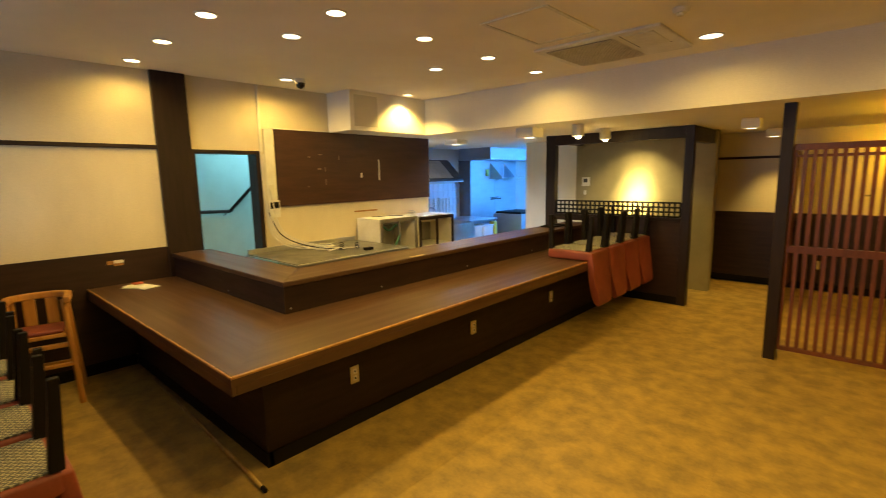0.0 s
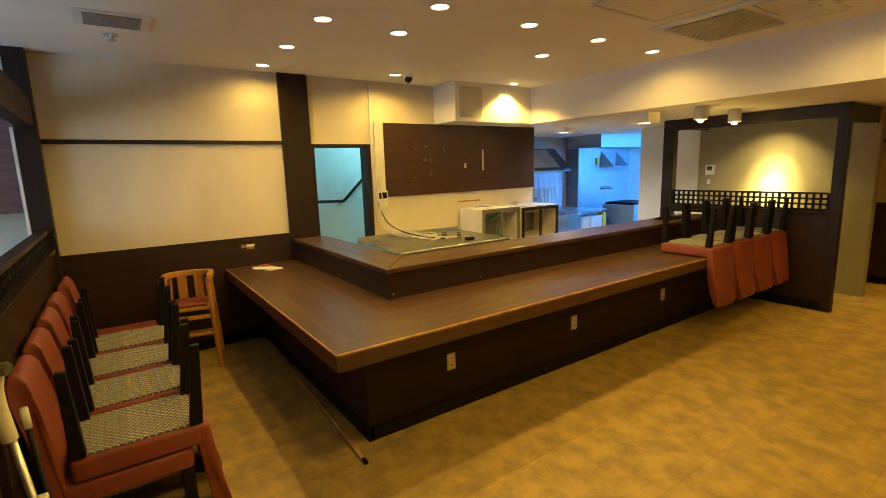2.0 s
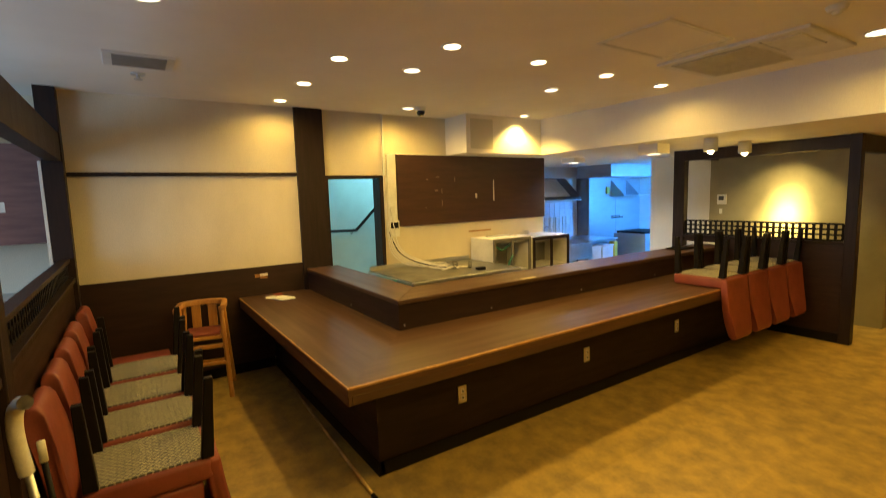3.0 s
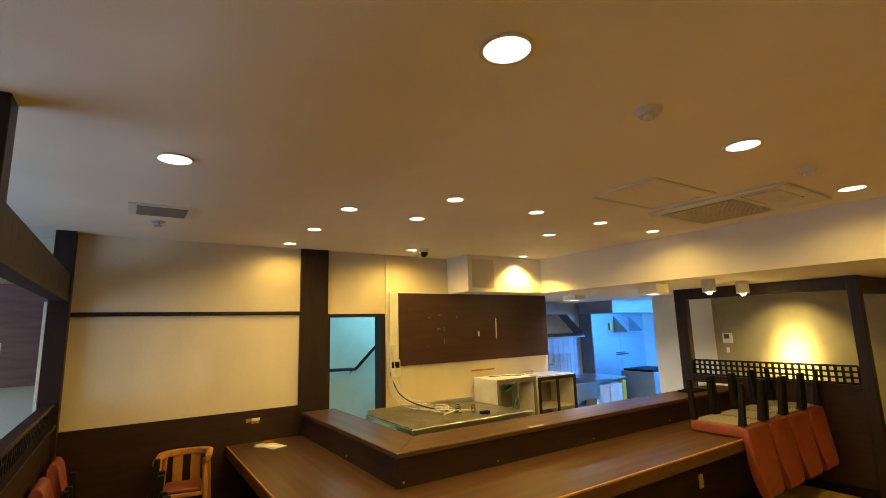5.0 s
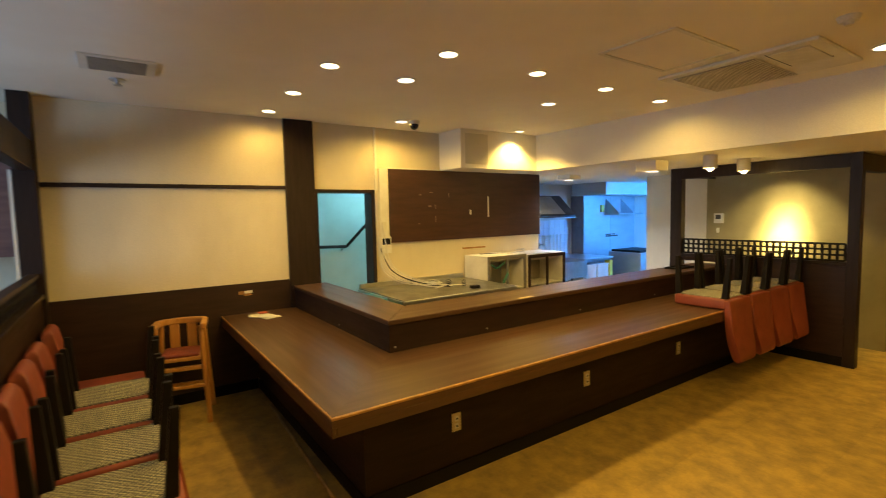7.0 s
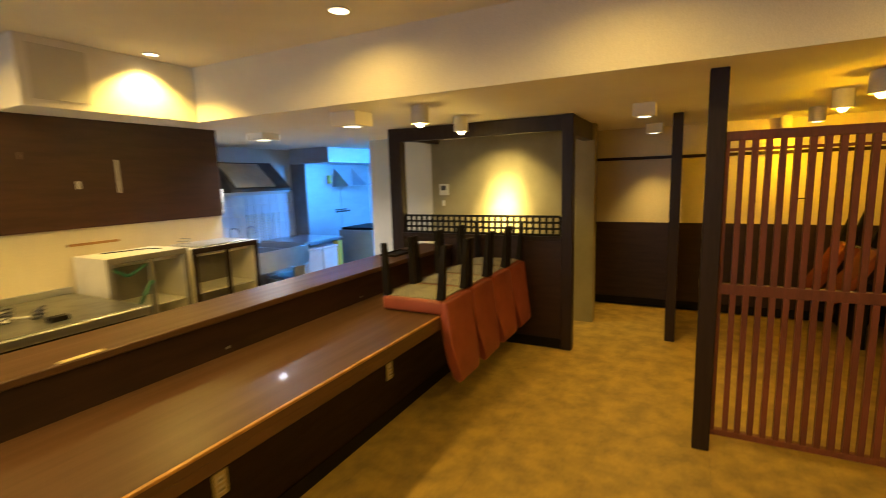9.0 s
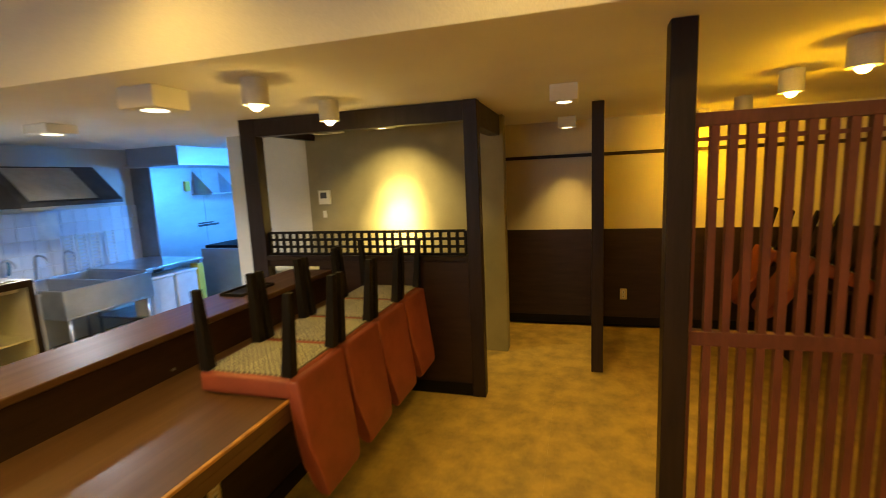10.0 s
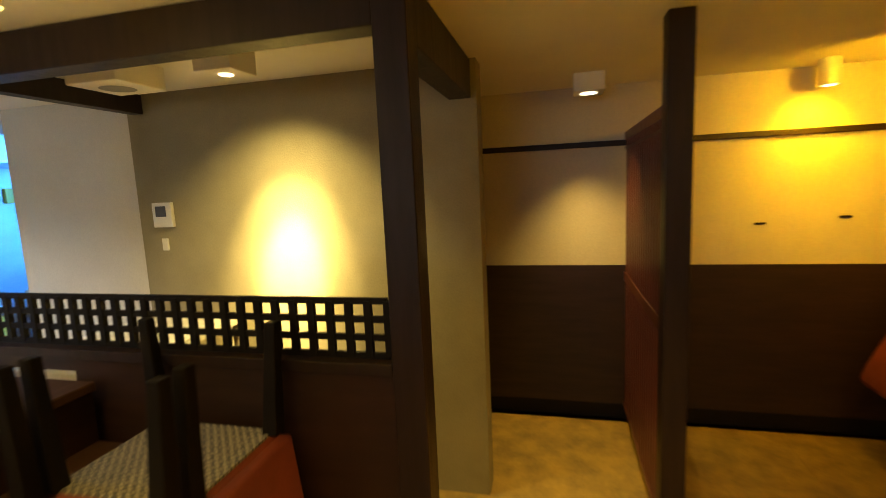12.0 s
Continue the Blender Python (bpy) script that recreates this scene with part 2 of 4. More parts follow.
setting(boxes("wall_far", [((-1.75, FY, 0), (XE, FY + 0.15, LO))], M_WALL), "cream far wall above dark panelling", "wall")
setting(boxes("wall_pier", [((-3.478, 7.50, 0), (-1.475, 7.64, LO)), ((-3.478, 7.64, 0), (-1.75, FY + 0.15, LO))], M_GREYWALL), "grey-olive plastered pier beside the passage", "wall")
setting(boxes("wall_alcove", [((-4.43, 7.504, 0), (-3.478, 7.66, LO)), ((-3.66, 7.66, 0), (-3.478, 9.75, LO))], M_PALE), "pale papered wall between kitchen and alcove", "wall")
setting(boxes("wall_east", [((XE, YS, 0), (XE + 0.15, 9.9, CE))], M_WALL), "plain cream wall closing the room", "wall")
setting(boxes("wall_south", [((-6.0, YS - 0.15, 0), (-4.2, YS, CE)), ((-1.6, YS - 0.15, 0), (XE, YS, CE)), ((-4.2, YS - 0.15, 0), (-1.6, YS, 0.9)), ((-4.2, YS - 0.15, 2.2), (-1.6, YS, CE))], M_WALL), "plain cream wall with a daylight window", "wall")
setting(boxes("wall_pantry", [((-5.3, YS, 0), (-5.15, 0.0, CE)), ((-5.15, 0.0, 0), (WX - 0.151, 0.15, CE))], M_WALL), "pale wall behind the serving partition", "wall")
setting(boxes("wall_kitchen", [((-6.60, 4.9, 0), (-6.45, 9.9, LO)), ((-6.45, 9.75, 0), (-3.478, 9.9, LO)), ((-6.45, 5.25, 0), (WX - 0.15, 5.40, LO))], M_PALE), "pale kitchen wall", "wall")
setting(boxes("wall_stairs", [((-5.95, 1.2, 0), (-5.8, 4.2, CE)), ((-5.8, 1.2, 0), (WX - 0.15, 1.35, CE)), ((-5.8, 4.05, 0), (WX - 0.15, 4.2, CE))], M_TEAL), "teal-lit plaster wall of the back stairs", "wall")
setting(boxes("ceiling_stairs", [((-5.95, 1.2, CE), (WX, 4.2, CE + 0.1)), ((-5.3, YS, CE), (WX, 0.15, CE + 0.1))], M_CEIL), "plain ceiling over stairs and pantry", "ceiling")

bulk_hatch = base("access_panel", -4.36, 3.90, 2.25, "flush cream access panel on the bulkhead face", "access panel")
boxes("board", [((0, -0.14, 0), (0.006, 0.20, 0.35))], M_PALE, bulk_hatch, 0.002)

# panelling, rails, skirting
setting(boxes("wainscot_west", [((WX, -0.064, 0.10), (WX + 0.018, 1.82, 1.05))], M_DARK), "dark wood panelling on the cream wall", "wainscot")
setting(boxes("wainscot_far", [((-1.75, FY - 0.018, 0.10), (XE, FY, 1.055))], M_DARK), "dark wood panelling on the far wall", "wainscot")
setting(boxes("baseboard", [((WX, 0.0, 0), (WX + 0.024, 1.47, 0.10)), ((-1.75, FY - 0.024, 0), (XE, FY, 0.10))], M_BLACK), "black skirting board", "baseboard")
setting(boxes("picture_rail_west", [((WX, -0.064, 1.955), (WX + 0.025, 1.82, 1.99))], M_DARKV, bevel=0.004), "dark wooden picture rail", "trim")
setting(boxes("picture_rail_far", [((-1.75, FY - 0.025, 1.82), (XE, FY, 1.855))], M_DARKV, bevel=0.004), "dark wooden picture rail", "trim")
setting(boxes("pillar", [((WX, 1.82, 0), (WX + 0.04, 2.115, CE))], M_DARKV, bevel=0.004), "dark wooden pillar against the cream wall", "pillar")
door = setting(new("door_1"), "open doorway with a dark frame to the back stairs", "doorway")
boxes("frame", [((WX - 0.16, 2.115, 0), (WX + 0.03, 2.145, 1.96)), ((WX - 0.16, 2.755, 0), (WX + 0.03, 2.80, 1.96)), ((WX - 0.16, 2.145, 1.925), (WX + 0.03, 2.755, 1.96))], M_DARKV, door, 0.004)
boxes("jamb_strip", [((WX - 0.15, 2.147, 0), (WX - 0.12, 2.185, 1.925))], M_STEEL, door, 0.003)


def stair_rail():
    e = base("stair_handrail", -5.80, 2.5, 0, "dark wall-mounted handrail rising along the stairs", "handrail")
    bm = bmesh.new()
    rod(bm, (0.08, -0.6, 1.31), (0.08, 0.34, 1.28), 0.02)
    rod(bm, (0.08, 0.34, 1.28), (0.08, 1.2, 2.1), 0.02)
    ob_of("rail", bm, M_DARKV, e, smooth=True)
    for y, z in ((-0.3, 1.30), (0.3, 1.28), (0.8, 1.72)):
        bm = bmesh.new()
        rod(bm, (0.0, y, z - 0.05), (0.08, y, z - 0.015), 0.009)
        ob_of("bracket", bm, M_STEEL, e)


stair_rail()

# far south window with daylight, seen only by its light
win = setting(new("window_1"), "daylight window with a pale frame", "window")
boxes("frame", [((-4.2, YS - 0.1, 0.9), (-4.14, YS - 0.02, 2.2)), ((-1.66, YS - 0.1, 0.9), (-1.6, YS - 0.02, 2.2)), ((-4.14, YS - 0.1, 0.9), (-1.66, YS - 0.02, 0.96)), ((-4.14, YS - 0.1, 2.14), (-1.66, YS - 0.02, 2.2)), ((-2.93, YS - 0.1, 0.96), (-2.87, YS - 0.02, 2.14))], M_WHITE, win)
lamp("window_daylight", "AREA", 56, (0.45, 0.68, 1.0), look((-2.9, YS + 0.02, 1.55), (-2.9, 0, 1.5)), shape="RECTANGLE", size=2.4, size_y=1.2)
# The stairs' teal area lamp is an unseen fill, added without a fitting.
lamp("stair_daylight", "AREA", 36, (0.34, 0.74, 0.90), look((-5.3, 3.3, 2.6), (-5.4, 2.4, 0.6)), shape="RECTANGLE", size=0.5, size_y=0.9)


# ---- counter ----
CT, LT = 0.76, 0.985
counter = base("bar_counter", -2.35, 1.48, 0, "L-shaped dark walnut bar counter with raised ledge", "counter")


def cpart(name, items, mat, bevel=0.0):
    ob = boxes(name, items, mat, counter, bevel)
    ob.matrix_parent_inverse = counter.matrix_basis.inverted()
    return ob


def cprism(name, outline, z0, z1, mat, bevel=0.0):
    bm = bmesh.new()
    prism(bm, outline, z0, z1, "z")
    ob = ob_of(name, bm, mat, counter, bevel)
    ob.matrix_parent_inverse = counter.matrix_basis.inverted()
    return ob


END = 6.50
cprism("top_long", [(-2.014, 1.178), (-2.014, END), (-2.80, END), (-2.80, 1.94)], CT - 0.045, CT, M_TOPY)
cprism("top_short", [(-2.014, 1.178), (-2.80, 1.94), (WX + 0.02, 1.94), (WX + 0.02, 1.178)], CT - 0.045, CT, M_TOPX)
cpart("nosing_long", [((-2.0205, 1.19, 0.665), (-1.998, END, CT - 0.0455))], M_NOSE, 0.003)
cpart("lip_long", [((-2.0135, 1.178, CT - 0.045), (-1.998, END, CT - 0.0125))], M_NOSE)
cpart("lip_short", [((WX + 0.02, 1.168, CT - 0.045), (-1.998, 1.1775, CT - 0.0125))], M_NOSE)
cpart("nosing_short", [((WX + 0.02, 1.168, 0.665), (-1.998, 1.1895, CT - 0.0455))], M_NOSE, 0.003)
# Thin lipping whose amber colour holds the bevel's highlight.
cpart("edge_strip_long", [((-2.0135, 1.1775, CT - 0.012), (-1.995, END, CT + 0.0015))], M_EDGE, 0.004)
cpart("edge_strip_short", [((WX + 0.02, 1.165, CT - 0.012), (-1.995, 1.177, CT + 0.0015))], M_EDGE, 0.004)
cpart("base_panel", [((-2.39, 1.48, 0.09), (-2.35, END, CT - 0.046)), ((WX + 0.02, 1.48, 0.09), (-2.39, 1.52, CT - 0.046))], M_BASE)
cpart("support_rail", [((-2.35, 1.48, 0.58), (-2.29, END, 0.665)), ((WX + 0.02, 1.42, 0.58), (-2.35, 1.48, 0.665))], M_BASE)
cpart("plinth", [((-2.38, 1.487, 0), (-2.343, END, 0.09)), ((WX + 0.02, 1.473, 0), (-2.343, 1.51, 0.09))], M_BLACK)
cpart("riser", [((-2.79, 1.91, CT), (-2.735, END, LT - 0.035)), ((WX + 0.02, 1.86, CT), (-2.735, 1.91, LT - 0.035))], M_DARK)
cprism("ledge_long", [(-2.712, 1.845), (-2.712, END), (-3.09, END), (-3.09, 2.19)], LT - 0.035, LT, M_TOPY, 0.006)
cprism("ledge_short", [(-2.712, 1.845), (-3.09, 2.19), (WX + 0.05, 2.19), (WX + 0.05, 1.845)], LT - 0.035, LT, M_TOPX, 0.006)
cpart("back_panel", [((-3.07, 2.14, 0), (-3.03, END, LT - 0.036)), ((WX + 0.05, 2.14, 0), (-3.07, 2.18, LT - 0.036))], M_DARK)
for p, q in [((-2.737, y, 0.795), (-2.728, y, 0.795)) for y in (1.90, 2.70, 3.78, 4.95)] + [((x, 1.862, 0.795), (x, 1.853, 0.795)) for x in (-3.6,)]:
    bm = bmesh.new()
    rod(bm, p, q, 0.007)
    cap = ob_of("screw_cap", bm, M_GRILLE, counter)
    cap.matrix_parent_inverse = counter.matrix_basis.inverted()


def outlet(x, y, z, rz, label):
    e = base("wall_outlet", x, y, z, label, "outlet", "ivory outlets", rz)
    boxes("plate", [((-0.035, -0.008, -0.06), (0.035, 0, 0.06))], M_OUTLET, e, 0.004)
    boxes("socket", [((-0.014, -0.011, 0.006), (0.014, -0.008, 0.04)), ((-0.014, -0.011, -0.04), (0.014, -0.008, -0.006))], M_PLASTIC, e, 0.002)
    for sz in (0.017, -0.03):
        boxes("slot", [((-0.006, -0.0125, sz), (0.006, -0.0105, sz + 0.012))], M_BLACK, e)


for y in (2.114, 3.387, 4.72):
    outlet(-2.35, y, 0.36, 90, "ivory wall outlet on the dark counter base")
outlet(-0.37, FY - 0.018, 0.352, 0, "ivory wall outlet on the dark panelling")

# ---- framed partition with lattice ----
part_n = setting(new("partition_north"), "dark timber framed partition with a square lattice band", "partition")
PY0, PY1 = 6.52, 6.62
boxes("post", [((-1.60, PY0, 0), (-1.50, PY1, LO))], M_DARKV, part_n, 0.004)
boxes("post", [((-3.47, PY0, 0), (-3.32, PY1, LO))], M_DARKV, part_n, 0.004)
boxes("beam", [((-3.32, PY0 + 0.002, 2.06), (-1.60, PY1 - 0.002, LO - 0.004))], M_DARKV, part_n, 0.004)
boxes("side_beam", [((-1.608, PY1, 2.02), (-1.502, 7.50, LO - 0.004)), ((-3.43, PY1 + 0.001, 2.09), (-3.36, 7.495, LO - 0.004))], M_DARKV, part_n, 0.004)
boxes("panel", [((-2.85, PY0 + 0.02, 0.10), (-1.60, PY1 - 0.02, 1.05))], M_DARK, part_n)
boxes("lower_rail", [((-3.32, PY0 + 0.02, 1.0), (-2.85, PY1 - 0.02, 1.05))], M_DARK, part_n)
boxes("sill", [((-3.32, PY0, 1.05), (-1.60, PY1, 1.09))], M_DARKV, part_n, 0.003)
boxes("plinth", [((-2.85, PY0 + 0.012, 0), (-1.60, PY1 - 0.012, 0.10))], M_BLACK, part_n)


def lattice(parent, x0, x1, z0, z1, y0, y1, count, rows=3):
    step, vs = (x1 - x0) / count, (z1 - z0) / rows
    me = None
    for i in range(count + 1):
        x = x0 + i * step
        if me is None:
            ob = boxes("lattice_bar", [((-0.0115, y0, z0), (0.0115, y1, z1))], M_BLACK, parent)
            me = ob.data
        else:
            ob = new("lattice_bar", me)
            ob.parent = parent
        ob.location = (x, 0, 0)
    boxes("lattice_rail", [((x0, y0 + 0.003, z0 + j * vs - 0.0105), (x1, y1 - 0.003, z0 + j * vs + 0.0105)) for j in range(rows + 1)], M_BLACK, parent)


lattice(part_n, -3.308, -1.622, 1.10, 1.275, 6.560, 6.578, 26)

# ---- partition on the seating side ----
part_s = setting(new("partition_south"), "dark timber partition with posts, beam and lattice band", "partition")
boxes("post", [((WX, -0.155, 0), (-4.66, -0.02, CE))], M_DARKV, part_s, 0.004)
for x0 in (-2.10, 1.2):
    boxes("post", [((x0, -0.14, 0), (x0 + 0.12, -0.02, CE))], M_DARKV, part_s, 0.004)
part_s.location = (0, -0.045, 0)
BAYS = ((-4.66, -2.10), (-1.98, 1.2))
boxes("beam", [((a, -0.13, 2.07), (b, -0.03, 2.29)) for a, b in BAYS], M_DARKV, part_s, 0.004)
boxes("panel", [((a, -0.12, 0), (b, -0.05, 1.10)) for a, b in BAYS], M_DARK, part_s)
boxes("sill", [((a, -0.14, 1.10), (b, -0.03, 1.135)) for a, b in BAYS], M_DARKV, part_s, 0.003)
boxes("top_rail", [((a, -0.12, 1.262), (b, -0.05, 1.29)) for a, b in BAYS], M_DARKV, part_s, 0.003)
boxes("white_edge", [((-4.675, -0.178, 1.135), (-4.655, -0.158, 2.07))], M_WHITE, part_s)
lattice(part_s, -4.63, -2.13, 1.14, 1.26, -0.10, -0.07, 40, 2)
lattice(part_s, -1.95, 1.18, 1.14, 1.26, -0.10, -0.07, 50, 2)


def wall_cupboard():
    e = base("wall_cupboard", -5.15, -0.75, 1.42, "mauve-brown wood wall cupboard with flat doors", "cupboard")
    boxes("body", [((0, -0.6, 0), (0.30, 0.62, 0.80))], M_PURPLE, e, 0.003)
    for y in (-0.6, -0.19, 0.22):
        boxes("door", [((0.302, y + 0.004, 0.004), (0.32, y + 0.398, 0.796))], M_PURPLE, e, 0.002)


wall_cupboard()
note = base("paper_note", -4.828, -0.50, 1.72, "small white paper note on the cupboard door", "note")
boxes("sheet", [((0, -0.03, -0.04), (0.002, 0.03, 0.04))], M_PAPER, note)
sb = base("serving_bench", -5.15, -1.3, 0, "pale steel serving bench behind the partition", "bench")
boxes("body", [((0, -0.7, 0), (0.34, 1.2, 0.96))], M_STEEL, sb, 0.004)
boxes("top", [((0, -0.7, 0.96), (0.36, 1.2, 1.0))], M_STEEL, sb, 0.006)


# ---- posts and red slatted screens ----
def post(x, y, label):
    ob = boxes("post", [((-0.046, -0.046, 0), (0.046, 0.046, LO))], M_DARKV, None, 0.005)
    ob.location = (x, y, 0)
    return setting(ob, label, "post")


post(-0.446, 5.228, "dark timber post from floor to low ceiling")
post(-0.677, 7.19, "dark timber post ending the red screen")
post(1.62, 5.228, "dark timber post from floor to low ceiling")


def screen(x, y, rz, width, top):
    e = base("slatted_screen", x, y, 0, "red painted wooden slatted screen between posts", "screen", "slatted screens", rz)
    for z0, z1 in ((0.09, 0.125), (0.955, 1.015), (top - 0.05, top)):
        boxes("rail", [((0, -0.021, z0), (width, 0.021, z1))], M_SLAT, e, 0.003)
    boxes("thin_rail", [((0, -0.006, top - 0.105), (width, 0.018, top - 0.09))], M_SLAT, e)
    boxes("stile", [((0.0, -0.017, 0.125), (0.022, 0.017, 0.955)), ((0.0, -0.017, 1.015), (0.022, 0.017, top - 0.05))], M_SLAT, e)
    me = None
    n = int(width / 0.0625)
    for i in range(1, n):
        for k, (z0, z1) in enumerate(((0.125, 0.955), (1.015, top - 0.05))):
            if me is None:
                ob = boxes("slat", [((-0.0145, -0.018, 0), (0.0145, 0.018, 1))], M_SLAT, e)
                me = ob.data
            else:
                ob = new("slat", me)
                ob.parent = e
            ob.location, ob.scale = (i * 0.0625 + 0.015, 0, z0), (1, 1, z1 - z0)


screen(-0.40, 5.25, 0, 1.97, 1.865)
screen(-0.677, 7.237, 90, 1.21, 1.90)


# ---- lamps ----
def ring(bm, r0, r1, z0, z1, sides=28):
    a = [[bm.verts.new((r * math.cos(2 * math.pi * i / sides), r * math.sin(2 * math.pi * i / sides), z)) for i in range(sides)] for r, z in ((r0, z1), (r0, z0), (r1, z0), (r1, z1))]
    for k in range(4):
        for i in range(sides):
            bm.faces.new((a[k][i], a[k][(i + 1) % sides], a[(k + 1) % 4][(i + 1) % sides], a[(k + 1) % 4][i]))


def downlight(x, y, z, watts, pale=False, r=0.055, degrees=168):
    e = base("downlight", x, y, z, "round recessed downlight glowing warm in the ceiling", "downlight", "ceiling downlights")
    bm = bmesh.new()
    ring(bm, r, r + 0.014, -0.006, 0.0)
    ob_of("rim", bm, M_WHITE, e, smooth=False)
    bm = bmesh.new()
    bmesh.ops.create_circle(bm, cap_ends=True, segments=28, radius=r, matrix=Matrix.Translation((0, 0, -0.004)))
    ob_of("lens", bm, G_PALE if pale else G_WARM, e)
    spot(x, y, z - 0.02, watts, WARM, degrees, 0.6)


for x, y in ((-3.747, 1.614), (-2.965, 1.61), (-2.395, 2.145), (-2.40, 2.917), (-2.42, 3.712)):
    downlight(x, y, CE, 15.5)
for x, y in ((-3.007, 2.202), (-3.02, 3.701)):
    downlight(x, y, CE, 8, True, 0.06)
downlight(-2.436, 0.472, CE, 2.5, True, 0.075)
# The pair at x = 0.66 is unseen, added to repeat the pale row.
for x, y in ((-0.863, 1.271), (-0.877, 2.849), (0.66, 1.27), (0.66, 2.85)):
    downlight(x, y, CE, 19, True, 0.075)
downlight(-4.50, 1.62, CE, 6)
downlight(-2.435, 4.509, CE, 6)
# Here too the lamp at x = 0.66 is an unseen addition.
for x in (-0.879, 0.66):
    downlight(x, 4.401, CE, 7, True, 0.075)
downlight(-4.36, 2.93, CE, 16, True, 0.06)
downlight(-4.21, 4.48, CE, 44, False, 0.045, 125)


def surface_lamp(x, y, h, size, watts, colour, square=False, pale=False, target=None, degrees=150, blend=0.8, z=LO, wide=0, lit=True, bulb=False, glow=0):
    e = base("ceiling_lamp", x, y, z, "white surface-mounted ceiling lamp with a glowing face" if lit else "white boxed ceiling lamp, switched off", "ceiling lamp", "surface ceiling lamps")
    bm = bmesh.new()
    if square:
        block(bm, (-size, -size, -h), (size, size, 0))
        ob_of("housing", bm, M_CEIL, e, 0.006)
    else:
        rod(bm, (0, 0, -h), (0, 0, 0), size, size, 28)
        ob_of("housing", bm, M_WHITE, e, 0.003)
    r = size * ((0.55 if pale else 0.32) if square else 0.82 if pale else 0.55)
    bm = bmesh.new()
    bmesh.ops.create_circle(bm, cap_ends=True, segments=28, radius=r, matrix=Matrix.Translation((0, 0, -h - 0.003)))
    ob_of("lens", bm, (G_PALE if pale else G_WARM) if lit else M_GRILLE, e)
    if not lit:
        return
    if bulb:
        bm = bmesh.new()
        bmesh.ops.create_uvsphere(bm, u_segments=16, v_segments=10, radius=size * 0.5, matrix=Matrix.Translation((0, 0, -h + 0.004)))
        ob_of("bulb", bm, G_BULB, e, smooth=True)
        lamp("bulb_light", "POINT", watts * POWER, colour, pose(x, y, z - h - size * 0.55 - 0.02), shadow_soft_size=0.02)
        return
    spot(x, y, z - h - 0.02, watts, colour, degrees, blend, target)
    if glow:
        spot(x, y, z - h - 0.03, glow, colour, 50, 1.0, (target[0], target[1], target[2] + 0.05))
    if wide:
        spot(x, y, z - h - 0.025, wide, colour, 110, 1.0, (target[0], target[1], target[2] - 0.1))


surface_lamp(-2.98, 5.28, 0.11, 0.118, 3, WARM, True, True)
surface_lamp(-2.38, 5.32, 0.13, 0.065, 0.9, WARM, bulb=True)
surface_lamp(-2.40, 6.09, 0.13, 0.065, 0.9, WARM, bulb=True)
surface_lamp(-2.96, 6.98, 0.10, 0.13, 0, WARM, True, True, lit=False)
surface_lamp(-2.40, 6.96, 0.10, 0.085, 480, (1.0, 0.74, 0.24), True, False, (-2.51, 7.50, 1.22), 27, 1.0, wide=34, glow=130)
surface_lamp(-0.905, 6.35, 0.10, 0.085, 26, WARM, True, True, degrees=92, blend=1.0)
surface_lamp(-0.935, 8.12, 0.10, 0.085, 30, WARM, True, True, degrees=80, blend=1.0)
surface_lamp(0.31, 8.28, 0.14, 0.05, 7, AMBER, False, False, (0.31, 8.47, 1.92), 60, 0.9, wide=9)
surface_lamp(0.44, 7.62, 0.13, 0.065, 22, AMBER, target=(0.6, 8.47, 1.75), degrees=140)
surface_lamp(0.38, 6.55, 0.13, 0.065, 2.0, AMBER, bulb=True)
surface_lamp(0.40, 5.84, 0.13, 0.065, 2.6, AMBER, bulb=True)
surface_lamp(-4.70, 5.94, 0.07, 0.12, 60, (0.90, 0.93, 1.0), True, True)


# ---- ceiling fittings ----
def ceiling_vent():
    e = base("ceiling_vent", -3.60, 0.48, CE, "white ceiling vent with a grey grille", "vent")
    boxes("frame", [((-0.16, -0.2, -0.012), (0.16, 0.2, 0))], M_WHITE, e, 0.004)
    boxes("grille", [((-0.12 + i * 0.024, -0.15, -0.02), (-0.108 + i * 0.024, 0.15, -0.012)) for i in range(11)], M_GRILLE, e)


ceiling_vent()
hatch = base("ceiling_hatch", -1.66, 3.3, CE, "flush white ceiling access hatch with thin frame", "hatch")
boxes("frame", [((-0.25, -0.36, -0.008), (0.25, -0.335, 0)), ((-0.25, 0.335, -0.008), (0.25, 0.36, 0)), ((-0.25, -0.335, -0.008), (-0.225, 0.335, 0)), ((0.225, -0.335, -0.008), (0.25, 0.335, 0))], M_PLASTIC, hatch)
boxes("panel", [((-0.222, -0.332, -0.004), (0.222, 0.332, 0))], M_CEIL, hatch)
ac = base("ceiling_air_conditioner", -1.66, 4.18, CE, "white cassette air conditioner with grey intake grille", "air conditioner")
boxes("panel", [((-0.36, -0.40, -0.022), (0.62, 0.38, 0))], M_WHITE, ac, 0.008)
boxes("grille", [((-0.28, -0.33, -0.027), (0.26, 0.33, -0.023))], M_GRILLE, ac)
boxes("louvre", [((-0.28 + i * 0.018, -0.33, -0.032), (-0.273 + i * 0.018, 0.33, -0.027)) for i in range(31)], M_PLASTIC, ac)
boxes("flap", [((0.33, -0.33, -0.03), (0.55, 0.05, -0.022))], M_PLASTIC, ac, 0.004)
boxes("flap_gap", [((0.325, 0.06, -0.024), (0.555, 0.07, -0.022)), ((0.318, -0.34, -0.024), (0.325, 0.07, -0.022))], M_BLACK, ac)
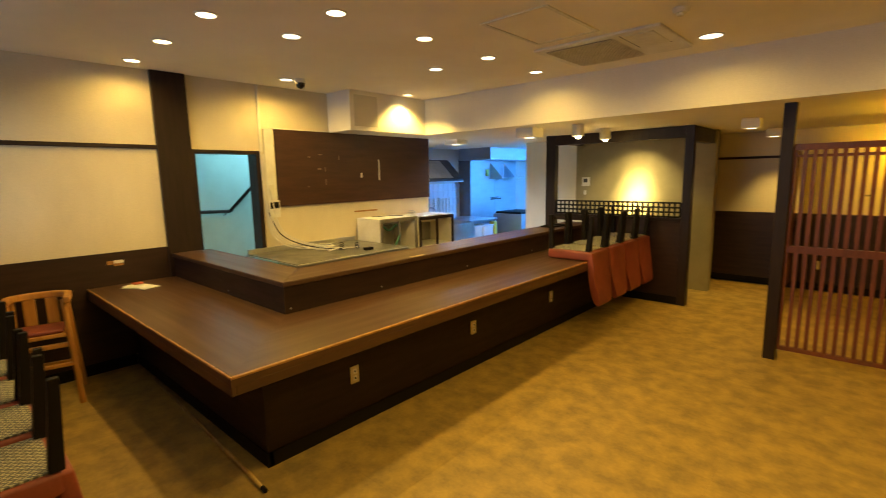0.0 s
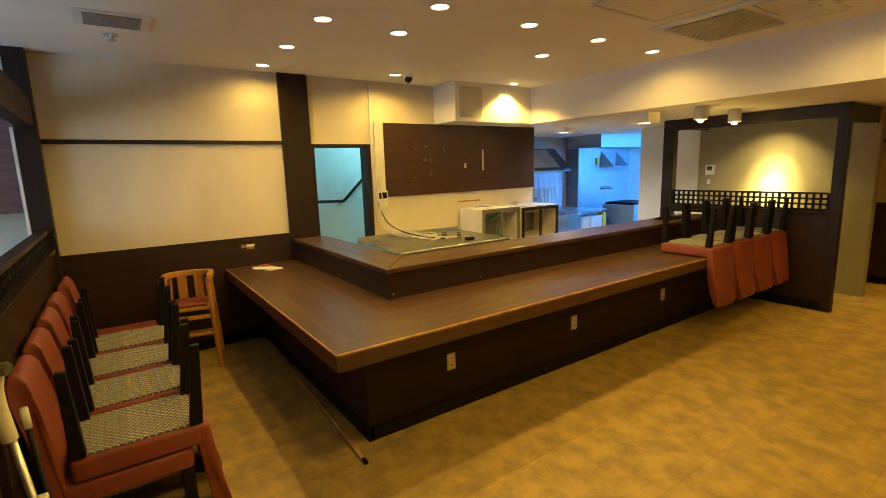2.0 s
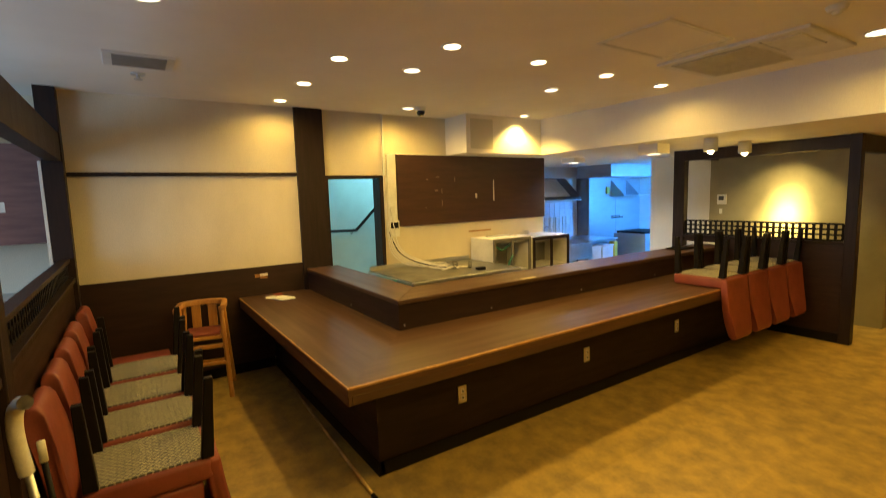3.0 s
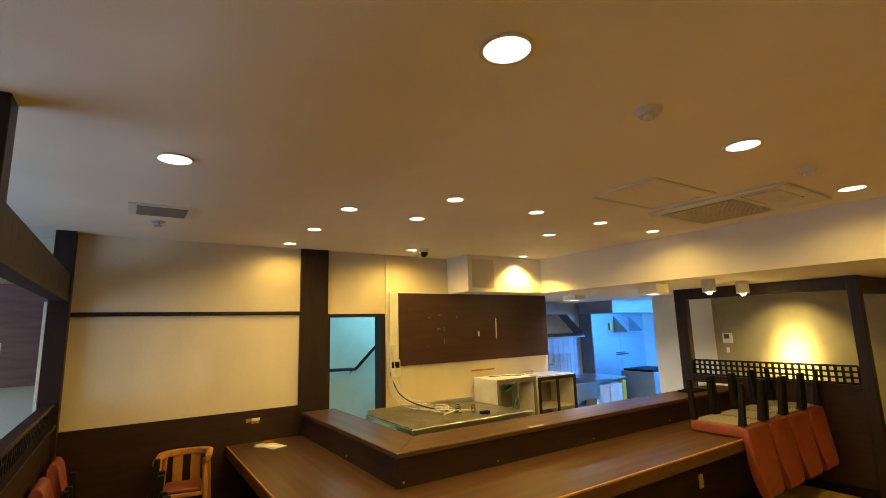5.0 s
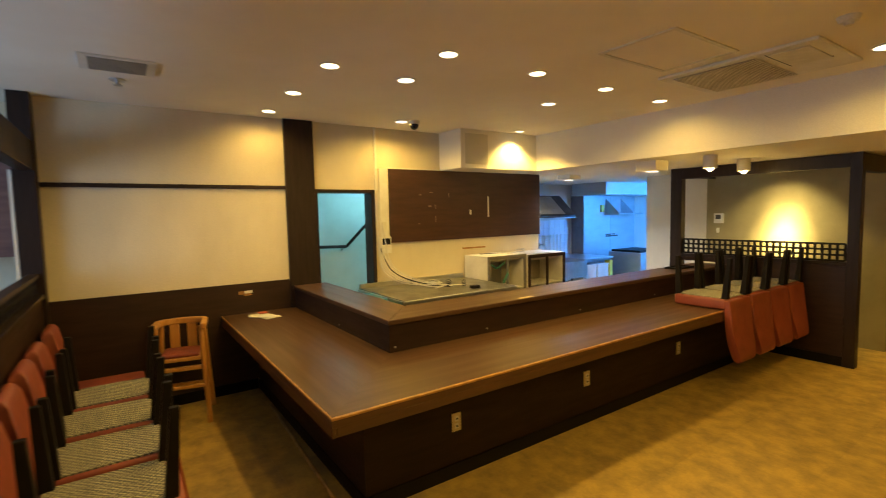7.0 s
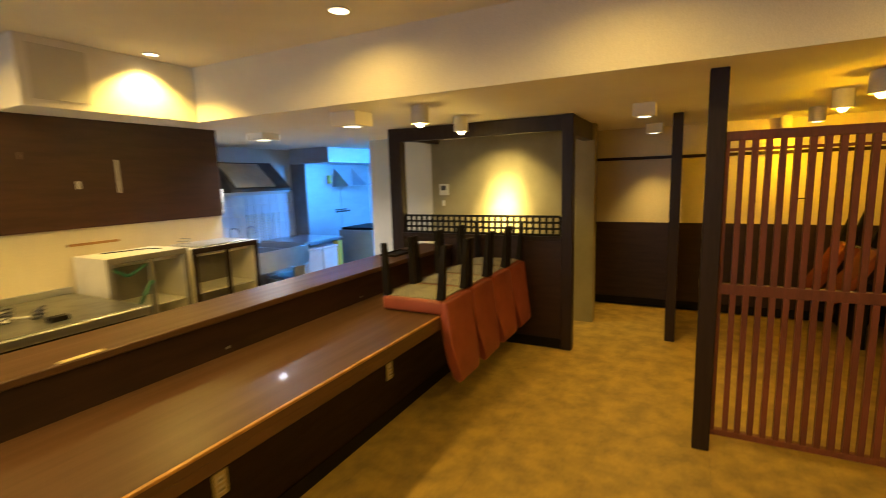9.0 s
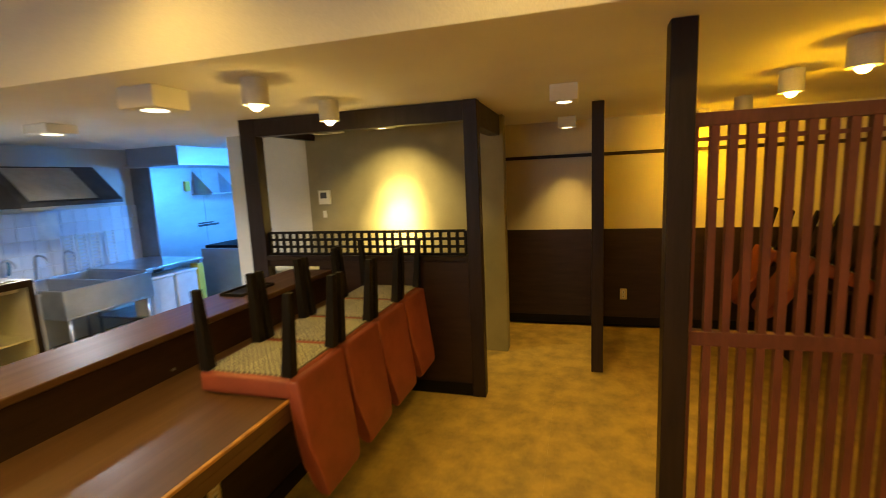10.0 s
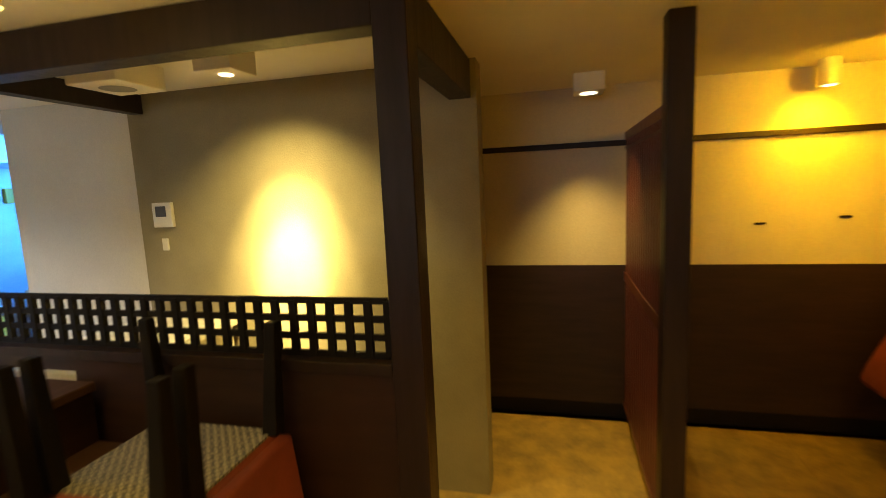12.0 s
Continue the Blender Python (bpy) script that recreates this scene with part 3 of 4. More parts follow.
for x, y in ((-0.885, 2.06), (-0.861, 3.597)):
    e = base("smoke_detector", x, y, CE, "round white smoke detector on the ceiling", "smoke detector", "smoke detectors")
    bm = bmesh.new()
    rod(bm, (0, 0, -0.03), (0, 0, 0), 0.04, 0.055, 24)
    ob_of("body", bm, M_WHITE, e, 0.004)
    bm = bmesh.new()
    rod(bm, (0, 0, -0.045), (0, 0, -0.03), 0.018, 0.025, 16)
    ob_of("sensor", bm, M_PLASTIC, e)
e = base("security_camera", -4.25, 3.02, CE, "grey dome security camera on the ceiling", "security camera")
bm = bmesh.new()
rod(bm, (0, 0, -0.04), (0, 0, 0), 0.055, 0.055, 24)
ob_of("housing", bm, M_WHITE, e, 0.004)
bm = bmesh.new()
bmesh.ops.create_uvsphere(bm, u_segments=20, v_segments=12, radius=0.045, matrix=Matrix.Translation((0, 0, -0.05)))
ob_of("dome", bm, M_SCREEN, e, smooth=True)
e = base("sprinkler_head", -3.99, 0.477, CE, "chrome sprinkler head with a round plate", "sprinkler")
bm = bmesh.new()
rod(bm, (0, 0, -0.008), (0, 0, 0), 0.045, 0.05, 20)
rod(bm, (0, 0, -0.035), (0, 0, -0.008), 0.012, 0.012, 10)
rod(bm, (0, 0, -0.04), (0, 0, -0.035), 0.028, 0.028, 14)
ob_of("head", bm, M_STEEL, e)


# ---- chairs ----
def soft_block(name, lo, hi, mat, parent, bevel):
    bm = bmesh.new()
    block(bm, lo, hi)
    ob = ob_of(name, bm, mat, parent, bevel, smooth=True, segments=3)
    return ob


def chair_parts(e):
    """A chair standing on its feet: seat 0.42 high, back towards +x."""
    soft_block("seat", (-0.255, -0.207, 0.365), (0.218, 0.207, 0.465), M_RED, e, 0.022)
    boxes("underside", [((-0.235, -0.187, 0.358), (0.198, 0.187, 0.3655))], M_CLOTH, e)
    bm = bmesh.new()
    prism(bm, [(0.185, 0.335), (0.250, 0.335), (0.285, 0.62), (0.318, 0.80), (0.330, 0.865), (0.322, 0.892), (0.298, 0.905), (0.272, 0.895), (0.255, 0.865), (0.232, 0.74), (0.212, 0.60)], -0.203, 0.203, "y")
    for v in bm.verts:
        v.co.z += 0.04
        v.co.y *= 1 - 0.27 * max(0.0, (v.co.z - 0.45) / 0.47) ** 4
    ob_of("backrest", bm, M_RED, e, 0.02, True, 3)
    for x, y in ((-0.222, -0.178), (-0.222, 0.178), (0.200, -0.178), (0.200, 0.178)):
        bm = bmesh.new()
        sx = 0.015 if x < 0 else -0.03
        top = [(x - 0.026, y - 0.026), (x + 0.026, y - 0.026), (x + 0.026, y + 0.026), (x - 0.026, y + 0.026)]
        a = [bm.verts.new((p[0], p[1], 0.363)) for p in top]
        c = [bm.verts.new((x + (p[0] - x) * 0.68 - sx, y + (p[1] - y) * 0.68, 0.0)) for p in top]
        bm.faces.new(a)
        bm.faces.new(c[::-1])
        for i in range(4):
            bm.faces.new((a[i], c[i], c[(i + 1) % 4], a[(i + 1) % 4]))
        ob_of("leg", bm, M_BLACK, e, 0.004)


chair = base("dining_chair", -4.30, 0.26, 0, "red vinyl dining chair with black legs, standing upright", "chair", "dining chairs", 0)
chair_parts(chair)
chair.matrix_basis = pose(-4.28, 0.27, 0, 0, 0, -90)
for x in (-2.31, -2.77, -3.23, -3.69):
    copy_thing(chair, pose(x, 0.255, 0, 0, 0, -90))


def upturned(x, y, z, rz, tilt=0.0, label="red vinyl dining chair turned upside down, woven cloth underside"):
    c = copy_thing(chair, pose(x, y, z, 0, 0, rz) @ pose(0, 0, 0.467, 180 + tilt, 0, 0))
    return tagged(c, label)


for i, x in enumerate((-2.30, -2.76, -3.22, -3.68)):
    upturned(x, 0.335 + 0.01 * (i % 2), 0.467, 90 + (0, 1.5, -1, 1)[i])
for i in range(4):
    upturned(-2.195, 5.025 + i * 0.425, CT + 0.001, (0, 0.8, -0.6, 0.5)[i], 0, "red vinyl dining chair upside down on the counter")

# chairs piled on the far table
def dining_table(x, y):
    e = base("dining_table", x, y, 0, "dark dining table loaded with upturned red chairs", "table")
    boxes("top", [((-0.30, -0.6, 0.635), (0.75, 0.38, 0.67))], M_DARKV, e, 0.005)
    for px in (-0.24, 0.60):
        boxes("side_panel", [((px, -0.5, 0), (px + 0.04, 0.34, 0.634))], M_BLACK, e, 0.004)
    boxes("stretcher", [((-0.20, 0.18, 0.10), (0.60, 0.21, 0.60))], M_BLACK, e)


dining_table(1.12, 8.05)
for x, y, a in ((1.0, 8.12, -20), (1.09, 7.60, -24)):
    tagged(copy_thing(chair, pose(x, y, 0.74, 0, 0, 180) @ pose(0, 0, 0, 0, a, 0) @ pose(0, 0, 0.467, 180, 0, 0)), "red vinyl dining chair tipped upside down on a table")


def high_chair():
    e = base("high_chair", -4.46, 0.80, 0, "honey beech child's high chair with a red seat", "high chair", "", -12)
    for x, y, tx, ty in ((-0.2, -0.2, -0.15, -0.16), (-0.2, 0.2, -0.15, 0.16), (0.2, -0.2, 0.12, -0.16), (0.2, 0.2, 0.12, 0.16)):
        bm = bmesh.new()
        rod(bm, (x, y, 0), (tx, ty, 0.80), 0.021, 0.019, 10)
        ob_of("leg", bm, M_HONEY, e)
    boxes("seat", [((-0.15, -0.155, 0.52), (0.15, 0.155, 0.55))], M_HONEY, e, 0.006)
    soft_block("cushion", (-0.13, -0.14, 0.55), (0.14, 0.14, 0.58), M_RED, e, 0.012)
    outer = [(0.17, -0.205)] + [(-0.09 - 0.115 * math.cos(a), 0.205 * math.sin(a)) for a in [radians(-85 + 17 * k) for k in range(11)]] + [(0.17, 0.205)]
    inner = [(0.17, 0.160)] + [(-0.07 - 0.085 * math.cos(a), 0.158 * math.sin(a)) for a in [radians(85 - 17 * k) for k in range(11)]] + [(0.17, -0.160)]
    bm = bmesh.new()
    prism(bm, outer + inner, 0.775, 0.825, "z")
    ob_of("arm_rail", bm, M_HONEY, e, 0.012, segments=3)
    boxes("back_slat", [((-0.175, y, 0.55), (-0.155, y + 0.075, 0.775)) for y in (-0.105, 0.03)], M_HONEY, e, 0.005)
    boxes("foot_rail", [((0.15, -0.175, 0.30), (0.19, 0.175, 0.325)), ((-0.18, -0.185, 0.22), (-0.15, 0.185, 0.25)), ((0.10, -0.18, 0.44), (0.15, 0.18, 0.47))], M_HONEY, e, 0.005)


high_chair()


# ---- loose things at the counter ----
bm = bmesh.new()
rod(bm, (-4.275, 1.45, 0.013), (-2.165, 1.357, 0.013), 0.0125, 0.0125, 12)
pole = ob_of("floor_pole", bm, M_BRASS, None, smooth=True)
tagged(pole, "thin brass-coloured pole lying on the floor", "pole")
bm = bmesh.new()
rod(bm, (-2.19, 1.358, 0.0135), (-2.15, 1.3563, 0.0135), 0.0135, 0.0135, 12)
ob_of("end_cap", bm, M_BLACK, pole)


def papers():
    e = base("menu_papers", -4.52, 1.50, CT + 0.001, "loose white papers with a red print on the counter", "papers", "", 18)
    for i, (w, d, a, m) in enumerate(((0.30, 0.15, 0, M_PAPER), (0.26, 0.10, 25, M_PAPER), (0.10, 0.08, -20, M_REDPRINT))):
        ob = boxes("sheet", [((-w / 2, -d / 2, 0), (w / 2, d / 2, 0.004))], m, e)
        ob.matrix_basis = pose((0, 0.03, -0.12)[i], (0, -0.03, 0.05)[i], i * 0.0045, 0, 0, a)


papers()
e = base("wall_sticker", WX + 0.019, 1.40, 0.965, "torn red and white sticker on the dark panelling", "sticker")
boxes("backing", [((0, -0.07, -0.02), (0.0015, 0.03, 0.012)), ((0, -0.02, -0.035), (0.0015, 0.05, -0.018))], M_EDGE, e)
boxes("scrap", [((0.0016, -0.02, -0.012), (0.003, 0.055, 0.014))], M_PAPER, e)
e = base("ledge_label", -2.735, 3.11, LT, "small paper tag lying on the counter ledge", "tag")
boxes("sheet", [((-0.016, -0.08, 0.0), (0.018, 0.08, 0.004))], M_OUTLET, e, 0.002)


# ---- serving wall ----
board = setting(boxes("notice_board", [((WX, 2.985, 1.356), (WX + 0.03, 5.40, LO))], M_BOARD, None, 0.003), "dark brown wood panel with scraps of tape", "board")
boxes("tape_scrap", [((WX + 0.031, y, z), (WX + 0.0325, y + w, z + h)) for y, z, w, h in ((4.43, 1.62, 0.022, 0.27), (4.13, 1.66, 0.03, 0.06))], M_PLASTIC, board)
boxes("tape_residue", [((WX + 0.031, y, z), (WX + 0.0325, y + w, z + h)) for y, z, w, h in ((3.80, 1.88, 0.012, 0.05), (3.50, 1.76, 0.05, 0.02), (3.60, 1.74, 0.012, 0.05), (3.52, 1.93, 0.05, 0.012), (3.60, 1.58, 0.012, 0.07), (3.38, 1.90, 0.03, 0.015), (3.36, 1.56, 0.02, 0.01))], M_RESIDUE, board)
conduit = base("cable_trunking", WX, 2.90, 0, "pale plastic cable trunking on the cream wall", "trunking")
boxes("cover", [((0, -0.04, 1.40), (0.02, 0.07, 2.2))], M_WHITE, conduit, 0.003)
boxes("switch", [((0.02, -0.02, 1.49), (0.03, 0.04, 1.60))], M_PLASTIC, conduit, 0.003)
boxes("thin_rail", [((0.0, 0.075, 2.2), (0.012, 0.80, 2.215)), ((0.0, -0.085, 1.95), (0.014, -0.06, 2.65))], M_PLASTIC, conduit)
thermo = base("wall_controller", WX, 2.92, 1.24, "white wall controller with a dark display", "controller")
boxes("body", [((0, -0.065, 0), (0.03, 0.075, 0.19))], M_WHITE, thermo, 0.006)
boxes("display", [((0.031, -0.045, 0.10), (0.033, 0.055, 0.17))], M_SCREEN, thermo)
ic = base("intercom_panel", -3.30, 7.50, 1.455, "white wall remote panel with a small grey display", "control panel")
boxes("body", [((-0.065, -0.025, 0), (0.065, 0, 0.14))], M_WHITE, ic, 0.005)
boxes("display", [((-0.04, -0.028, 0.06), (0.03, -0.026, 0.12))], M_DSTEEL, ic)
sw = base("light_switch", -3.315, 7.50, 1.32, "small white wall switch under the remote panel", "switch")
boxes("plate", [((-0.02, -0.012, 0), (0.02, 0, 0.07))], M_WHITE, sw, 0.003)

work = base("steel_worktop", -4.3, 3.2, 0.02, "stainless steel worktop behind the counter", "worktop")
boxes("top", [((-0.48, -0.62, 0.81), (0.50, 0.80, 0.85))], M_WORK, work, 0.006)
boxes("edge", [((0.502, -0.625, 0.79), (0.53, 0.80, 0.848)), ((-0.48, -0.645, 0.79), (0.53, -0.627, 0.848))], M_STEEL, work, 0.008)
for y in (-0.56, -0.09, 0.38):
    boxes("door", [((0.481, y, 0.12), (0.505, y + 0.40, 0.765))], M_WORK, work, 0.006)
    bm = bmesh.new()
    rod(bm, (0.5052, y + 0.20, 0.69), (0.5068, y + 0.20, 0.69), 0.075, 0.075, 24)
    for v in bm.verts:
        v.co.z = 0.69 + (v.co.z - 0.69) * 0.6
    ob_of("finger_recess", bm, M_BLACK, work)
boxes("upstand", [((-0.48, -0.62, 0.85), (-0.46, 0.80, 0.90))], M_STEEL, work, 0.003)
boxes("body", [((-0.46, -0.58, 0.08), (0.48, 0.79, 0.81))], M_DSTEEL, work)
for x in (0.44, -0.46):
    for y in (-0.58, 0.74):
        boxes("leg", [((x, y, -0.02), (x + 0.04, y + 0.04, 0.08))], M_DSTEEL, work)
bb = base("blue_crate", -4.28, 2.42, 0, "dark blue plastic crate stack beside the doorway", "crate")
boxes("body", [((-0.2, -0.12, 0), (0.25, 0.12, 0.87))], M_BLUEP, bb, 0.01)
boxes("lip", [((-0.22, -0.135, 0.80), (0.27, 0.135, 0.84))], M_BLUEP, bb, 0.006)
random.seed(4)
for i in range(6):
    top, y0 = (2.62, 1.93, 1.93, 1.30, 1.28, 1.60)[i], 2.815 + 0.012 * i
    pts = [(WX + 0.034, y0, top), (WX + 0.05, y0 - 0.03 + 0.01 * i, top * 0.55 + 0.55), (WX + 0.06, y0 + 0.01 * i, 1.18), (WX + 0.07, y0 + 0.05 + 0.02 * i, 1.02), (WX + 0.12 + 0.04 * i, 3.02 + 0.05 * i, 0.90)]
    pts += [(WX + random.uniform(0.2, 0.75), 3.1 + random.uniform(0, 0.5), 0.88 + random.uniform(0, 0.02)) for _ in range(3)]
    wire("loose_cable", pts, 0.006, M_CABLE if i != 3 else M_BCABLE, "loose cable hanging down to the steel worktop")
for i in range(3):
    c = Vector((-4.35 + 0.12 * i, 3.28 + 0.12 * i, 0.876))
    wire("cable_coil", [c + Vector((0.09 * math.cos(a * 1.1 + i), 0.07 * math.sin(a * 1.1), 0.012 * a / 3 + 0.004)) for a in range(16)], 0.005, M_BCABLE if i else M_CABLE, "coiled cable lying on the steel worktop")
tapb = base("power_block", -3.95, 3.55, 0.871, "small black power block on the worktop", "power block")
boxes("body", [((-0.03, -0.05, 0), (0.03, 0.05, 0.03))], M_BLACK, tapb, 0.004)


def display_case(y0, y1, top, label, side, frame_mat):
    e = base("display_case", -4.30, (y0 + y1) / 2, 0, label, "display case", "display cases")
    w = (y1 - y0) / 2
    boxes("shell", [((-0.46, -w, 0.1), (-0.44, w, top)), ((-0.44, -w, 0.1), (-0.01, -w + 0.03, top)), ((-0.44, w - 0.03, 0.1), (-0.01, w, top)), ((-0.44, -w + 0.03, top - 0.03), (-0.01, w - 0.03, top)), ((-0.44, -w + 0.03, 0.1), (-0.01, w - 0.03, 0.16))], side, e, 0.003)
    boxes("front_frame", [((-0.01, -w, 0.1), (0.012, -w + 0.035, top)), ((-0.01, w - 0.035, 0.1), (0.012, w, top)), ((-0.01, -w + 0.035, top - 0.045), (0.012, w - 0.035, top)), ((-0.01, -0.016, 0.16), (0.012, 0.016, top - 0.045))], frame_mat, e, 0.003)
    boxes("shelf", [((-0.43, -w + 0.035, z), (-0.03, w - 0.035, z + 0.012)) for z in (0.42, 0.72)], M_WHITE, e)
    boxes("foot", [((x, y, 0), (x + 0.04, y + 0.04, 0.1)) for x in (-0.44, -0.06) for y in (-w + 0.01, w - 0.05)], M_BLACK, e)
    boxes("back_lining", [((-0.438, -w + 0.031, 0.161), (-0.43, w - 0.031, top - 0.032))], M_GRILLE, e)
    boxes("top_lining", [((-0.44, -w + 0.05, top - 0.08), (-0.06, w - 0.05, top - 0.04))], M_WHITE, e, 0.01)


display_case(4.03, 4.655, 1.148, "white enamel glass display case, empty", M_WHITE, M_FRAME)
display_case(4.70, 5.385, 1.126, "white display case with a steel top, empty", M_WHITE, M_DARKV)
st = base("steel_tray", -4.52, 5.05, 1.127, "shallow stainless tray on the display case", "tray")
boxes("body", [((-0.2, -0.28, 0), (0.2, 0.28, 0.012))], M_STEEL, st, 0.004)
wire("green_hose", [(-4.5, 4.45, 0.80), (-4.35, 4.4, 0.9), (-4.25, 4.3, 0.95), (-4.26, 4.2, 0.75)], 0.012, M_GREEN, "dark green hose hanging in the display case", "hose")
wire("green_hose", [(-4.34, 4.07, 1.06), (-4.31, 4.12, 1.04), (-4.32, 4.17, 0.99), (-4.31, 4.25, 1.03), (-4.33, 4.32, 1.06)], 0.012, M_GREEN, "dark green hose hanging in the display case", "hose")
wire("wire_coil", [(-4.55 + 0.07 * math.cos(a * 1.1), 4.80 + 0.06 * math.sin(a * 1.1), 1.14 + 0.004 * a) for a in range(15)], 0.004, M_STEEL, "loose coil of steel wire on the display case", "wire")
wire("thin_wire", [(-4.6, 4.15, 1.16), (-4.5, 4.3, 1.165), (-4.55, 4.45, 1.16), (-4.4, 4.5, 1.16)], 0.004, M_BCABLE, "thin black wire on the display case")
bk = base("cardboard_strip", WX, 4.05, 1.22, "brown cardboard strip against the wall", "cardboard")
boxes("sheet", [((0.0, -0.02, 0), (0.012, 0.35, 0.02))], M_EDGE, bk)


phone = base("wall_phone", -4.90, 5.40, 1.38, "white wall box on the end of the board wall", "wall phone")
boxes("body", [((-0.05, 0, 0), (0.05, 0.09, 0.24))], M_WHITE, phone, 0.01)
boxes("front", [((0.051, 0.015, 0.03), (0.056, 0.075, 0.11))], M_GRILLE, phone, 0.002)
tray = base("black_tray", -2.93, 5.78, LT, "flat black serving tray on the counter ledge", "tray")
boxes("base", [((-0.08, -0.16, 0), (0.08, 0.16, 0.006))], M_BLACK, tray, 0.003)
boxes("rim", [((-0.085, -0.165, 0.0), (-0.080, 0.165, 0.018)), ((0.080, -0.165, 0.0), (0.085, 0.165, 0.018)), ((-0.080, -0.165, 0.0), (0.080, -0.160, 0.018)), ((-0.080, 0.160, 0.0), (0.080, 0.165, 0.018))], M_BLACK, tray)


# ---- kitchen ----
def kitchen_hood():
    e = base("range_hood", -6.45, 6.74, 0, "grey steel range hood over the sinks", "range hood")
    bm = bmesh.new()
    prism(bm, [(0.0, 1.56), (0.80, 1.56), (0.80, 1.60), (0.42, 1.96), (0.0, 1.96)], -0.5, 0.5, "y")
    ob_of("shell", bm, M_DSTEEL, e, 0.004)
    bm = bmesh.new()
    prism(bm, [(0.785, 1.622), (0.80, 1.628), (0.455, 1.945), (0.44, 1.94)], -0.42, 0.22, "y")
    ob_of("front_plate", bm, M_HOOD, e)
    boxes("gutter", [((0.76, -0.5, 1.545), (0.81, 0.5, 1.565))], M_STEEL, e, 0.003)


kitchen_hood()
tiles = setting(boxes("tile_bed", [((-6.45, 5.42, 0.75), (-6.442, 8.2, 1.50))], M_WHITE), "white tiled splashback behind the sinks", "tiles")
tm = None
for i in range(18):
    for j in range(5):
        if tm is None:
            ob = boxes("tile", [((0, 0.003, 0.003), (0.008, 0.147, 0.147))], M_TILE, tiles, 0.002)
            tm = ob.data
        else:
            ob = new("tile", tm)
            ob.parent = tiles
            mod = ob.modifiers.new("bevel", "BEVEL")
            mod.width, mod.segments = 0.002, 1
        ob.location = (-6.442, 5.44 + i * 0.15, 0.75 + j * 0.15)


def sink():
    e = base("steel_sink", -5.75, 6.75, 0, "stainless steel double sink on legs", "sink")
    x0, x1, y0, y1, t = -0.65, 0.38, -0.48, 0.46, 0.79
    boxes("bowl", [((x0, y0, t - 0.28), (x1, y1, t - 0.26)), ((x0, y0, t - 0.26), (x0 + 0.1, y1, t)), ((x1 - 0.02, y0, t - 0.26), (x1, y1, t)), ((x0 + 0.1, y0, t - 0.26), (x1 - 0.02, y0 + 0.02, t)), ((x0 + 0.1, y1 - 0.02, t - 0.26), (x1 - 0.02, y1, t)), ((x0 + 0.1, 0.0, t - 0.26), (x1 - 0.02, 0.04, t))], M_STEEL, e, 0.004)
    for x in (x0 + 0.05, x1 - 0.04):
        for y in (y0 + 0.05, y1 - 0.05):
            bm = bmesh.new()
            rod(bm, (x, y, 0), (x, y, t - 0.28), 0.018)
            ob_of("leg", bm, M_STEEL, e, smooth=True)
    for y in (-0.35, -0.05, 0.25):
        wire("tap", [(x0 + 0.05, y, t), (x0 + 0.05, y, t + 0.22), (x0 + 0.12, y, t + 0.27), (x0 + 0.25, y, t + 0.24), (x0 + 0.26, y, t + 0.18)], 0.012, M_STEEL, parent=e)
    wire("blue_lever", [(x0 + 0.06, -0.3, t + 0.1), (x0 + 0.08, -0.28, t + 0.2), (x0 + 0.06, -0.3, t + 0.26)], 0.014, M_BLUEP, parent=e)


sink()
for i, y in enumerate((7.05, 7.2, 7.35, 7.55)):
    e = base("drain_rack", -6.34, y, 0.80, "pale drying rack leaning at the splashback", "rack", "drying racks")
    boxes("frame", [((0, -0.05, 0), (0.02, -0.035, 0.42)), ((0, 0.05, 0), (0.02, 0.065, 0.42))], M_PLASTIC, e)
    boxes("bar", [((0.003, -0.035, 0.03 + k * 0.04), (0.017, 0.05, 0.045 + k * 0.04)) for k in range(10)], M_PLASTIC, e)


prep = base("prep_table", -5.85, 5.92, 0, "low stainless prep table beside the sink", "table")
boxes("top", [((-0.55, -0.38, 0.76), (0.35, 0.26, 0.79))], M_STEEL, prep, 0.004)
for px in (-0.52, 0.31):
    for py in (-0.35, 0.22):
        boxes("leg", [((px, py, 0), (px + 0.03, py + 0.03, 0.76))], M_STEEL, prep)
bask = base("dish_basket", -5.72, 5.95, 0.79, "white plastic dish basket on the prep table", "basket")
boxes("bottom", [((-0.18, -0.22, 0), (0.18, 0.22, 0.01))], M_WHITE, bask)
for sx in (-0.18, 0.168):
    boxes("side", [((sx, -0.22, 0.01), (sx + 0.012, 0.22, 0.035)), ((sx, -0.22, 0.075), (sx + 0.012, 0.22, 0.11))] + [((sx + 0.001, -0.218 + k * 0.085, 0.035), (sx + 0.011, -0.198 + k * 0.085, 0.075)) for k in range(6)], M_WHITE, bask)
for sy in (-0.22, 0.208):
    boxes("end", [((-0.168, sy, 0.01), (0.168, sy + 0.012, 0.035)), ((-0.168, sy, 0.075), (0.168, sy + 0.012, 0.11))], M_WHITE, bask)
wire("white_hose", [(-5.6, 5.70, 0.80), (-5.55, 5.72, 0.92), (-5.62, 5.66, 0.98), (-5.68, 5.70, 0.90), (-5.50, 5.62, 0.70), (-5.52, 5.60, 0.40)], 0.016, M_CABLE, "white shower hose hanging over the table edge", "hose")
note2 = base("wall_notice", -6.442, 6.95, 1.18, "pale notice sheet on the kitchen tiles", "notice")
boxes("sheet", [((0.009, -0.11, 0), (0.011, 0.11, 0.30))], M_PAPER, note2)


